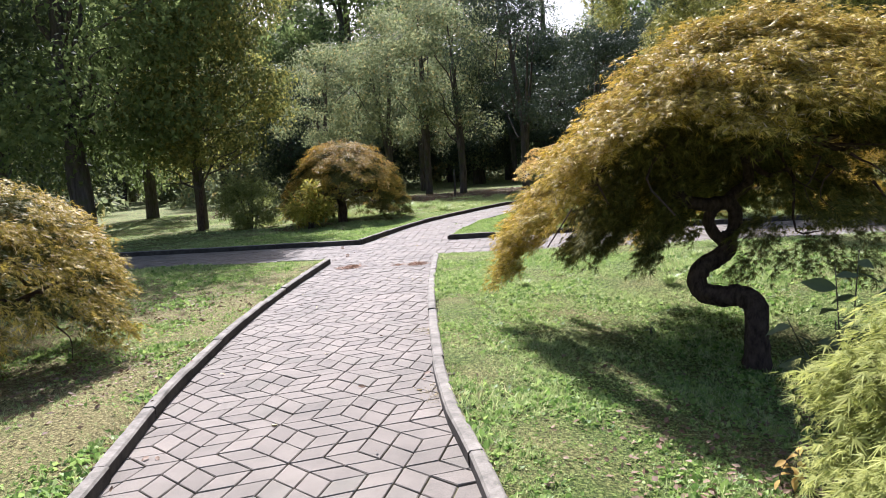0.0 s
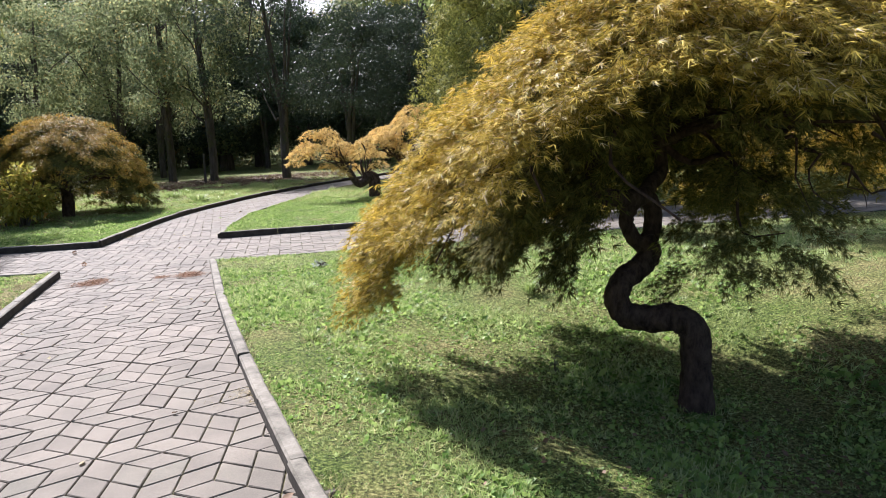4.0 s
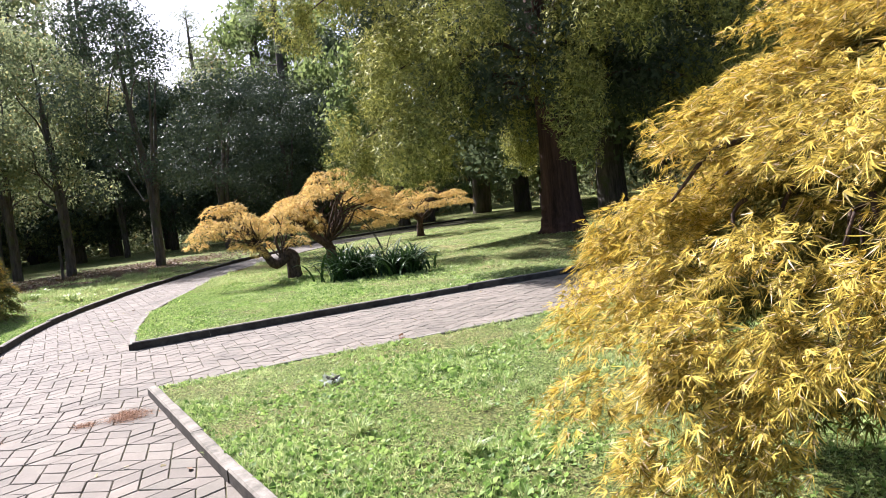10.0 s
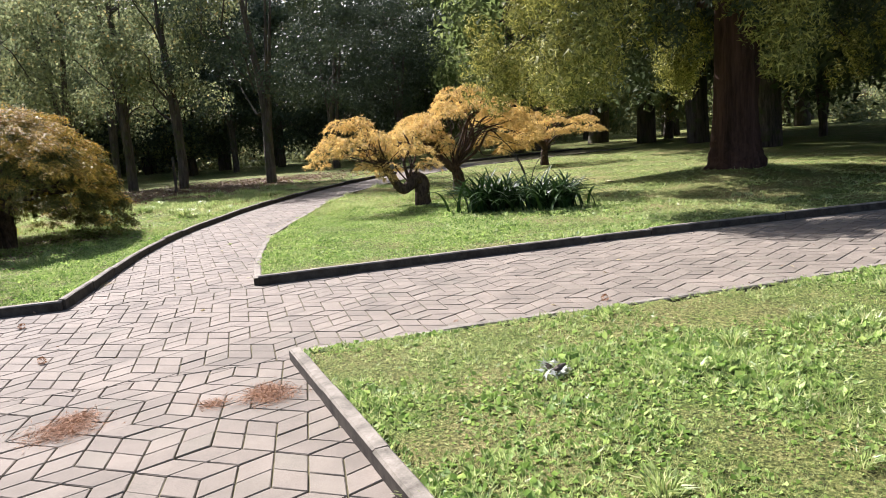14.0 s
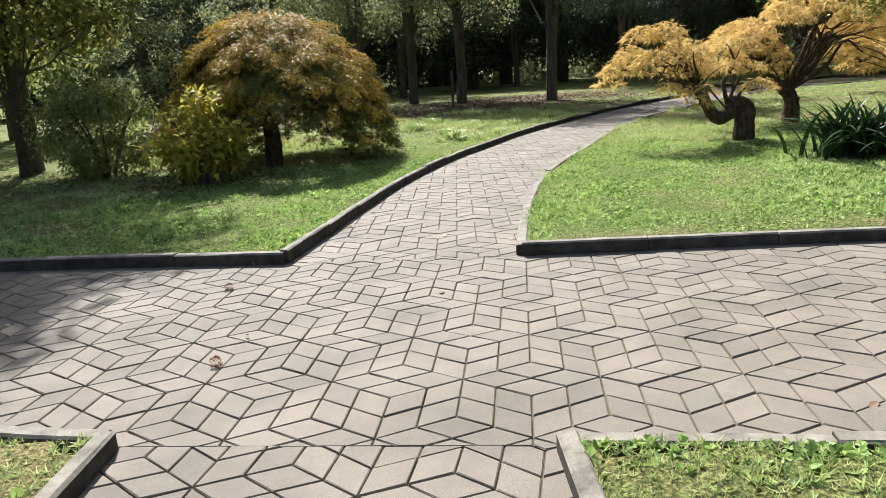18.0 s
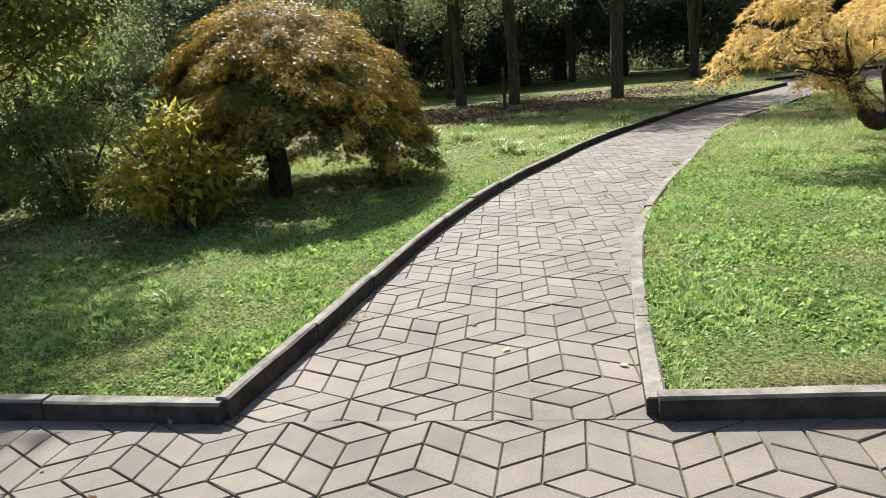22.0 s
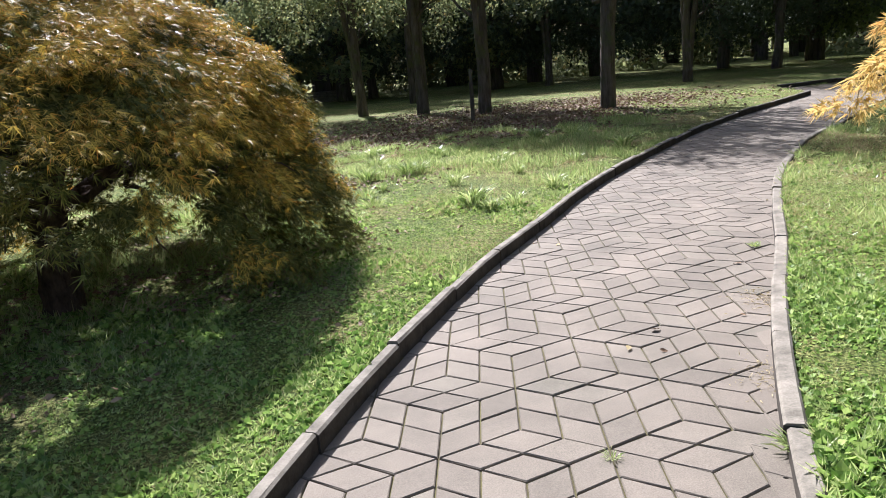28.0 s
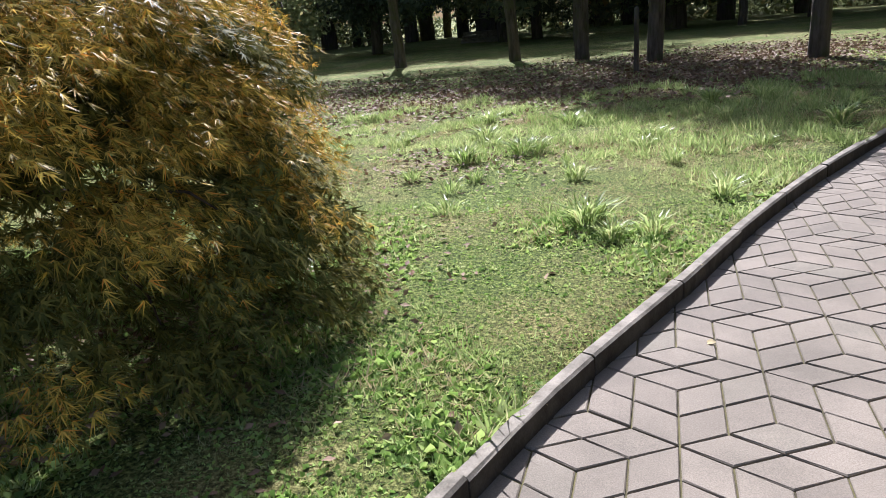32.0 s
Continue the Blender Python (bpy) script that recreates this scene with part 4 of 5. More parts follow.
shrub("shrub", 12.2, 15.0, 0.85, 1.35, M_DARK_LEAF, "dark evergreen shrub behind the kerb", 7000, 0.1, 83)
shrub("conifer", 14.6, 15.2, 1.9, 3.3, M_GREEN_LEAF, "bushy green conifer beside the cross path", 16000, 0.14, 84, 2, 0.2)
shrub("conifer", 18.0, 15.5, 2.4, 4.5, M_DARK_LEAF, "bushy dark conifer beside the cross path", 14000, 0.18, 85, 2, 0.2)

# woodland behind the lawn
for k, (tx, ty) in enumerate([(3.4, 55.0), (8.6, 53.0), (13.4, 50.0), (-3.5, 57.0), (18.5, 52.0), (-10.5, 52.0)]):
    broad_tree("evergreen_tree", tx, ty, 8.4 + 0.4 * (k * 29 % 5), 3.7 + 0.2 * (k % 3), 1.5 + 0.15 * (k % 3), 0.22, M_SHADE_LEAF, "rounded dark evergreen tree with a low dense crown", 22000, 0.2, 300 + k, group="rounded evergreens", clumps=60)
line = [(-6.5, 42.0), (-2.6, 41.0), (-0.5, 38.9), (1.25, 36.2), (4.15, 34.0), (9.3, 43.0), (5.6, 52.0), (-1.0, 48.0), (14.0, 46.0)]
for k, (tx, ty) in enumerate(line):
    broad_tree("woodland_tree", tx, ty, 8.6 + 0.5 * (k * 37 % 5), 3.1 + 0.3 * (k % 3), 3.0 + 0.2 * (k % 4), 0.15, (M_WOOD_LEAF if tx < 3 else M_SHADE_LEAF), "woodland tree with a bare grey trunk and dark crown", 14000, 0.13, 100 + k, group="woodland trees", fork=1 + k % 3, lean=(0.5 - 0.25 * (k % 5), 0.1))
r = np.random.default_rng(5)
wood = [broad_tree("woodland_tree", 200 + 20 * k, -200, 11, 4.2, 1.8, 0.28, (M_WOOD_LEAF, M_GREEN_LEAF, M_DARK_LEAF, M_GREEN_LEAF)[k], "far woodland tree with a dense dark crown", 11000, 0.24, 140 + k, group="far woodland trees", clumps=34) for k in range(4)]
tall = [pine("pine", 200 + 20 * k, -260, 24 + 2 * k, 4.5, 8.0, 0.4, "tall pine with a bare trunk behind the wood", 7500, 160 + k, size=0.3) for k in range(3)]
spots = []
for k in range(400):
    px, py = r.uniform(-70, 75), r.uniform(24, 95)
    back = 53 if px < 8 else 44 + 0.3 * (px - 8)
    if px < -12:
        back = 26
    if px > 14:
        back = 41
    if py < back or any(math.hypot(px - a, py - b) < 6.0 + 0.8 * (py < 62) for a, b in spots):
        continue
    spots.append((px, py))
    src = wood[int(r.choice(4, p=(0.45, 0.25, 0.22, 0.08)))]
    s = r.uniform(0.75, 1.25)
    copy_thing(src, pose(px, py, 0, 0, 0, r.uniform(0, 360)) @ Matrix.Diagonal((s, s, s * r.uniform(0.85, 1.2), 1)))
for k in range(34):
    px, py = -58 + 3.9 * k + r.uniform(-2, 2), r.uniform(58, 90)
    s = r.uniform(0.8, 1.15)
    copy_thing(tall[k % 3], pose(px, py, 0, 0, 0, r.uniform(0, 360)) @ Matrix.Diagonal((s, s, s, 1)))
for k, (px, py) in enumerate([(24, 33), (31, 37), (37, 31), (28, 46), (42, 42), (21, 42), (34, 46), (46, 34), (26, 39)]):
    s = 1.5 + 0.12 * (k % 4)
    copy_thing(wood[(0, 2, 1)[k % 3]], pose(px, py, 0, 0, 0, 77 * k) @ Matrix.Diagonal((s, s, s * 1.15, 1)))
for k in range(19):
    px, py, s = -62 + 5.4 * k + r.uniform(-1.5, 1.5), r.uniform(66, 82), r.uniform(1.5, 2.1)
    if 6 < px < 15:
        continue
    copy_thing(wood[(0, 1, 2)[k % 3]], pose(px, py, 0, 0, 0, r.uniform(0, 360)) @ Matrix.Diagonal((s, s, s, 1)))
for k, (px, py) in enumerate([(23.5, 16.5), (29.5, 15.5), (35.5, 20.0), (26.5, 21.5)]):
    s = 1.35 + 0.15 * (k % 3)
    copy_thing(wood[2], pose(px, py, 0, 0, 0, 61 * k) @ Matrix.Diagonal((s, s, s * 1.2, 1)))
for src in wood + tall:
    for o in (*src.children_recursive, src):
        bpy.data.objects.remove(o)

r = np.random.default_rng(77)
cl = [(r.uniform(-80, 85), r.uniform(62, 96), r.uniform(0.2, 2.2), r.uniform(1.4, 2.8), r.uniform(1.0, 1.8)) for k in range(260)]
cl += [(r.uniform(-60, -15), r.uniform(30, 62), r.uniform(0.2, 1.4), r.uniform(0.9, 1.8), r.uniform(0.7, 1.3)) for k in range(60)]
cl += [(r.uniform(24, 75), r.uniform(40, 62), r.uniform(0.2, 1.6), r.uniform(0.9, 1.8), r.uniform(0.7, 1.3)) for k in range(50)]
v, q = clump_crown(cl, 90000, 0.5, 78, 1, 0.3)
tagged(part("undergrowth", mesh_np("undergrowth", v, q), M_WOOD_LEAF), "dark undergrowth at the back of the wood", "undergrowth", kind="stuff")

# ---- small plants and litter ----
def leaf_mesh(name, length, width, curl, material, seed=0):
    """One oval leaf with a folded midrib, seven cross rows long."""
    r = np.random.default_rng(seed)
    u = np.linspace(0, 1, 7)
    w = width * np.sin(np.pi * np.clip(u, 0.02, 0.985) ** 0.85) + 0.0008
    z = -curl * length * u ** 2 + r.normal(0, 0.02 * length, 7) * (u > 0.1)
    rows = np.stack([np.stack([length * u, -w, z + 0.25 * w], -1), np.stack([length * u, 0 * u, z], -1), np.stack([length * u, w, z + 0.25 * w], -1)], 1)
    q = [(3 * i + k, 3 * i + k + 1, 3 * i + 4 + k, 3 * i + 3 + k) for i in range(6) for k in (0, 1)]
    me = mesh_np(name, rows.reshape(-1, 3), q, smooth=True)
    me.materials.append(material)
    return me


def leafy_plant(name, x, y, stems, label, material, leaf_len, leaf_wide, seed, category="plant", stem_r=0.006, per=5, curl=0.25):
    """Upright stems, each with single broad leaves."""
    r = np.random.default_rng(seed)
    z = foot(x, y)
    ob = thing(name, label, category, at=(x, y, z))
    kinds = [leaf_mesh("leaf", leaf_len, leaf_wide, curl, material, k + seed) for k in range(3)]
    for dx, dy, h in stems:
        pts = np.array([(dx * 0.2, dy * 0.2, -0.03), (dx * 0.5 + r.normal(0, 0.02), dy * 0.5, h * 0.5), (dx, dy, h)])
        part("stem", tube_mesh("stem", pts, [stem_r, stem_r * 0.8, stem_r * 0.4], 10, 6, 0.05, seed), M_BARK, ob)
        line_pts = smooth_line(pts, 20)
        for k in range(per):
            f = 0.4 + 0.6 * (k + 0.5) / per
            c = line_pts[min(19, int(f * 19))]
            lf = new("leaf", kinds[k % 3])
            lf.parent = ob
            lf.matrix_basis = Matrix.LocRotScale(tuple(c), Euler((r.normal(0, 0.5), r.uniform(-0.3, 0.9), r.uniform(0, 6.28))), [r.uniform(0.7, 1.15)] * 3)
    return ob


leafy_plant("sapling", 2.12, 3.75, [(-0.28, 0.05, 0.85), (-0.1, -0.1, 1.15), (0.12, 0.06, 1.2), (0.3, -0.04, 1.05), (0.02, 0.12, 0.8)], "broad-leaved dark green sapling in the shade on the lawn", M_DARK_LEAF, 0.16, 0.036, 201, "sapling", per=9)
leafy_plant("seedling", 1.55, 3.2, [(-0.03, 0.0, 0.2), (0.06, 0.02, 0.26), (0.02, 0.06, 0.16)], "small seedling with red and yellow autumn leaves", M_MAPLE_ORANGE, 0.075, 0.02, 202, "seedling", 0.003, 4)
leafy_plant("weed", 1.85, 6.4, [(0.0, 0.0, 0.14), (0.03, 0.02, 0.1)], "small dark weed stalk in the lawn", M_DARK_LEAF, 0.05, 0.014, 203, "weed", 0.004, 4)
leafy_plant("seedling", 2.75, 3.55, [(0.05, 0.03, 0.42), (-0.02, 0.0, 0.3)], "thin young shoot with sparse reddish leaves", M_YELLOW_LEAF, 0.06, 0.016, 204, "seedling", 0.003, 2)
shrub("weed", 1.0, 10.33, 0.11, 0.06, M_SILVER, "silvery grey-green weed rosette in the lawn", 36, 0.055, 86, 3, 0.2, 3, category="weed")

KINDS = [leaf_mesh("fallen_leaf", 0.032 + 0.008 * k, 0.009 + 0.002 * k, 0.25 * (k - 1), M_STRAW if k % 2 else M_LITTER_LEAF, k) for k in range(4)]
r = np.random.default_rng(31)
done = 0
while done < 70:
    x, y = r.uniform(-3.5, 6.5), r.uniform(2.0, 28.0)
    if not bool(on_path(np.array([x]), np.array([y]))[0]) or (edge_distance(np.array([x]), np.array([y]))[0] > 0.5 and r.uniform() < 0.55):
        continue
    lf = new("fallen_leaf", KINDS[done % 4])
    lf.matrix_basis = Matrix.LocRotScale((x, y, 0.012), Euler((r.normal(0, 0.3), r.normal(0, 0.2), r.uniform(0, 6.28))), [r.uniform(0.7, 1.3)] * 3)
    tagged(lf, "dry curled fallen leaf on the pavers", "fallen leaf", "fallen leaves on the path")
    done += 1


def litter(name, n, spots, size, seed, label, on_lawn=True, material=None, width=0.3):
    """Fallen leaves or needles strewn round some spots (x, y, spread)."""
    r = np.random.default_rng(seed)
    c = np.asarray(spots, float)
    k = r.choice(len(c), n, p=c[:, 2] ** 2 / (c[:, 2] ** 2).sum())
    x, y = c[k, 0] + r.normal(0, 1, n) * c[k, 2], c[k, 1] + r.normal(0, 1, n) * c[k, 2]
    on = on_path(x, y)
    keep = ~on if on_lawn else on
    x, y = x[keep], y[keep]
    z = lawn_at(x, y) + r.uniform(0.0, 0.03, len(x)) if on_lawn else np.full(len(x), 0.004) + r.uniform(0, 0.006, len(x))
    v, q = leaves(np.stack([x, y, z], -1), np.stack([r.normal(size=len(x)), r.normal(size=len(x)), r.normal(0, 0.25, len(x))], -1), size, 1, 0.1, width, 0.0, r, kite=True)
    tagged(part(name, mesh_np(name, v, q), material or M_LITTER_LEAF), label, "leaf litter", kind="stuff")


litter("leaf_litter", 4000, [(-2.8, 21.0, 0.9), (-4.0, 20.0, 0.8), (-1.6, 22.3, 0.5), (-1.3, 25.5, 0.6)], 0.055, 41, "dry fallen leaves under the weeping maple")
litter("leaf_litter", 30000, [(-3.0, 31.2, 1.5), (0.3, 31.8, 1.5), (2.6, 32.0, 1.2), (-6.5, 33.0, 2.2), (1.0, 35.0, 2.0), (4.5, 36.0, 2.0)], 0.09, 42, "dry fallen leaves under the woodland trees")
litter("leaf_litter", 2500, [(2.2, 4.0, 0.7), (-2.8, 5.5, 0.6), (-3.3, 8.5, 0.7), (1.2, 3.2, 0.4)], 0.045, 43, "dry fallen leaves in the shaded lawn")
litter("pine_needles", 5200, [(-0.42, 11.2, 0.08), (-0.42, 11.3, 0.05), (-0.74, 11.25, 0.04), (-1.52, 11.36, 0.09), (-1.45, 11.5, 0.05)], 0.05, 44, "reddish-brown pine needles drifted on the pavers", False, M_NEEDLE, 0.03)
litter("path_litter", 2600, [(1.35, 18.9, 0.12), (1.75, 19.9, 0.12), (1.0, 17.9, 0.1), (0.55, 16.3, 0.08), (-1.4, 16.2, 0.08), (-0.02, 4.6, 0.1), (-0.12, 6.5, 0.1)], 0.03, 45, "crumbs of leaf and straw along the kerb", False, M_STRAW, 0.08)


def pine_cone(x, y, z, seed, label):
    r = np.random.default_rng(seed)
    n = 70
    u, a = (np.arange(n) + 0.5) / n, np.arange(n) * 2.39996
    rad = 0.02 * np.sin(np.pi * (0.12 + 0.83 * u)) ** 0.7
    p = np.stack([0.055 * (u - 0.5), rad * np.cos(a), 0.02 + rad * np.sin(a)], -1)
    v, q = leaves(p, np.stack([0 * a + 0.5, np.cos(a), np.sin(a)], -1), 0.016, 1, 0.1, 0.45, 0.0, r, kite=True)
    ob = part("pine_cone", mesh_np("pine_cone", v, q), M_NEEDLE)
    ob.matrix_basis = pose(x, y, z - 0.006, 0, 0, r.uniform(0, 360))
    tagged(ob, label, "pine cone", "pine cones")


pine_cone(2.42, 11.75, 0.008, 1, "small dark cone lying on the cross path")
pine_cone(-2.02, 14.36, 0.008, 2, "small dark cone lying on the cross path")
pine_cone(-1.75, 12.95, 0.008, 3, "small dark cone lying on the cross path")

def tuft_mesh(seed, n=60, h=0.2):
    r = np.random.default_rng(seed)
    a, f = r.uniform(0, 6.283, n), np.sqrt(r.uniform(0, 1, n))
    p = np.stack([0.06 * f * np.cos(a), 0.06 * f * np.sin(a), np.full(n, -0.01)], -1)
    d = np.stack([0.75 * f * np.cos(a), 0.75 * f * np.sin(a), np.ones(n)], -1)
    v, q = leaves(p, d, h, 1, 0.1, 0.028, 0.3, r, kite=True)
    me = mesh_np("grass_tuft", v, q)
    me.materials.append(M_GRASS)
    return me


TUFTS = [tuft_mesh(k, 60 + 20 * k, 0.17 + 0.03 * k) for k in range(4)]
r = np.random.default_rng(55)
tuft_spots = [(-0.9, 23.6), (-1.5, 24.8), (0.0, 24.6), (-0.6, 25.8), (0.8, 26.3), (-2.2, 26.6), (1.6, 27.4), (-0.2, 27.5), (-2.4, 18.2), (-2.2, 18.35), (-1.35, 22.3), (0.3, 22.9), (2.0, 28.6), (-3.2, 25.4), (0.6, 9.0), (0.9, 8.2), (1.4, 8.8), (2.2, 10.2), (2.9, 10.3), (3.4, 9.6), (1.9, 9.0), (0.35, 7.4), (3.9, 10.4), (2.6, 8.2), (-1.95, 17.3), (-2.6, 16.6)]
for k in range(44):
    x, y = r.uniform(-3.4, 3.4), r.uniform(21.5, 30.0)
    if not bool(on_path(np.array([x]), np.array([y]))[0]) and edge_distance(np.array([x]), np.array([y]))[0] > 0.25 and math.hypot(x + 2.7, y - 20.6) > 2.2:
        tuft_spots.append((x, y))
for k, (x, y) in enumerate(tuft_spots):
    ob = new("grass_tuft", TUFTS[k % 4])
    s = r.uniform(0.7, 1.25) * (0.75 if y < 12 else 1.0)
    ob.matrix_basis = pose(x, y, foot(x, y), 0, 0, r.uniform(0, 360)) @ Matrix.Diagonal((s, s, s, 1))
    tagged(ob, "taller tuft of bright green grass in the lawn", "grass tuft", "grass tufts")
for k, (x, y) in enumerate([(0.38, 18.42), (2.08, 21.05), (-0.14, 9.6), (1.05, 18.35)]):
    ob = new("weed_tuft", TUFTS[k % 4])
    s = 0.34 + 0.08 * k
    ob.matrix_basis = pose(x, y, 0.0, 0, 0, 80 * k) @ Matrix.Diagonal((s, s, s * 0.7, 1))
    tagged(ob, "small grass weed growing in a paver joint", "weed", "weeds in the joints")

stake = part("wooden_stake", tube_mesh("wooden_stake", [(0, 0, -0.2), (0.02, 0, 0.6), (0.03, 0, 1.25)], [0.055, 0.05, 0.045], 8, 8, 0.05, 4), M_BARK)
stake.location = (0.75, 33.6, foot(0.75, 33.6))
tagged(stake, "short dark wooden stake among the woodland trees", "stake")

# flight of low steps far off between the trees
steps = thing("garden_steps", "far pale stone garden steps between the trees", "steps", at=(-6.3, 57.0, 0.0))
for k in range(4):
    bm = bmesh.new()
    bmesh.ops.create_cube(bm, size=1.0, matrix=Matrix.Translation((0, 0.35 * k, 0.08 + 0.16 * k)) @ Matrix.Diagonal((2.4, 0.36, 0.15, 1)))
    bmesh.ops.bevel(bm, geom=bm.edges[:], offset=0.015, segments=1)
    part("step", bm, M_KERB, steps)

# ---- kerbs ----
def kerb_line(line, name, h, inner, w=0.085, length=0.95, seed=0, label="weathered concrete kerb along the path"):
    """Kerb stones end to end along a line. inner: +1 where the path lies to the right of the line's run."""
    r = np.random.default_rng(seed)
    holder = tagged(new(name), label, "kerb", kind="structure")
    seg = np.linalg.norm(np.diff(line, axis=0), axis=1)
    s = np.concatenate([[0], np.cumsum(seg)])
    n = max(1, round(s[-1] / length))
    cuts = np.linspace(0, s[-1], n + 1)
    for k in range(n):
        u = np.linspace(cuts[k] + 0.004, cuts[k + 1] - 0.004, 4)
        c = np.stack([np.interp(u, s, line[:, 0]), np.interp(u, s, line[:, 1])], -1)
        t = unit(np.gradient(c, axis=0))
        nrm = np.stack([t[:, 1], -t[:, 0]], -1) * inner
        dz, off = r.normal(0, 0.006), r.normal(0, 0.004)
        b = 0.012
        prof = [(w / 2, -0.12), (w / 2, h - b), (w / 2 - b, h), (-w / 2 + b, h), (-w / 2, h - b), (-w / 2, -0.12)]
        v = np.array([[(c[i, 0] + nrm[i, 0] * (a + off), c[i, 1] + nrm[i, 1] * (a + off), zz + dz + r.normal(0, 0.0015)) for a, zz in prof] for i in range(4)])
        q = [(i * 6 + j, i * 6 + j + 1, (i + 1) * 6 + j + 1, (i + 1) * 6 + j) for i in range(3) for j in range(5)]
        q += [(0, 1, 4, 5), (1, 2, 3, 4), (18, 19, 22, 23), (19, 20, 21, 22)]
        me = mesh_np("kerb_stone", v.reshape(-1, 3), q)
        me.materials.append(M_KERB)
        me.materials.append(M_KERB_SHADE_SIDE)
        # top and worn edges plain; sides and ends take the stained, shade-darkened colour
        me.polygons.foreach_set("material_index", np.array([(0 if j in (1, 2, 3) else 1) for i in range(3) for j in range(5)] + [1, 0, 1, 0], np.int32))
        part("kerb_stone", me, None, holder)


kerb_line(L1, "kerb_1", 0.085, 1, seed=1)
kerb_line(R1, "kerb_2", 0.085, -1, seed=2)
kerb_line(L2, "kerb_3", 0.1, 1, 0.07, seed=3)
kerb_line(R2, "kerb_4", 0.085, -1, seed=4)
kerb_line(CF_L, "kerb_5", 0.10, 1, seed=5)
kerb_line(CF_R, "kerb_6", 0.095, 1, seed=6)
kerb_line(CN_L, "kerb_7", 0.075, -1, seed=7)
kerb_line(CN_R, "kerb_8", 0.07, -1, seed=8)
kerb_line(L3, "kerb_9", 0.10, 1, seed=9)

# ---- paving ----
def rhombus_corners(side, gap):
    a, b = np.array([1.0, 0.0]) * side, np.array([0.5, math.sqrt(3) / 2]) * side
    c = np.array([np.zeros(2), a, a + b, b])
    m = c.mean(0)
    return (c - m) * (1 - gap / side * 1.15), m


def paver_geometry(poly, z0=0.0, depth=0.05, bev=0.006):
    """A paver with worn edges over a convex outline."""
    p = np.asarray(poly)
    m, n = p.mean(0), len(p)
    inner = m + (p - m) * (1 - bev / np.maximum(np.linalg.norm(p - m, axis=1, keepdims=True), 0.02))
    v = np.vstack([np.c_[inner, np.full(n, z0)], np.c_[p, np.full(n, z0 - bev * 0.8)], np.c_[p, np.full(n, z0 - depth)]])
    q = [(n + i, n + (i + 1) % n, (i + 1) % n, i) for i in range(n)] + [(2 * n + i, 2 * n + (i + 1) % n, n + (i + 1) % n, n + i) for i in range(n)]
    return v, q, n


def clip(poly, a, b):
    """The part of a convex outline left of the line from a to b."""
    out, n = [], len(poly)
    f = [(b[0] - a[0]) * (p[1] - a[1]) - (b[1] - a[1]) * (p[0] - a[0]) for p in poly]
    for i in range(n):
        j = (i + 1) % n
        if f[i] >= 0:
            out.append(poly[i])
        if f[i] * f[j] < 0:
            u = f[i] / (f[i] - f[j])
            out.append(poly[i] + (poly[j] - poly[i]) * u)
    return out


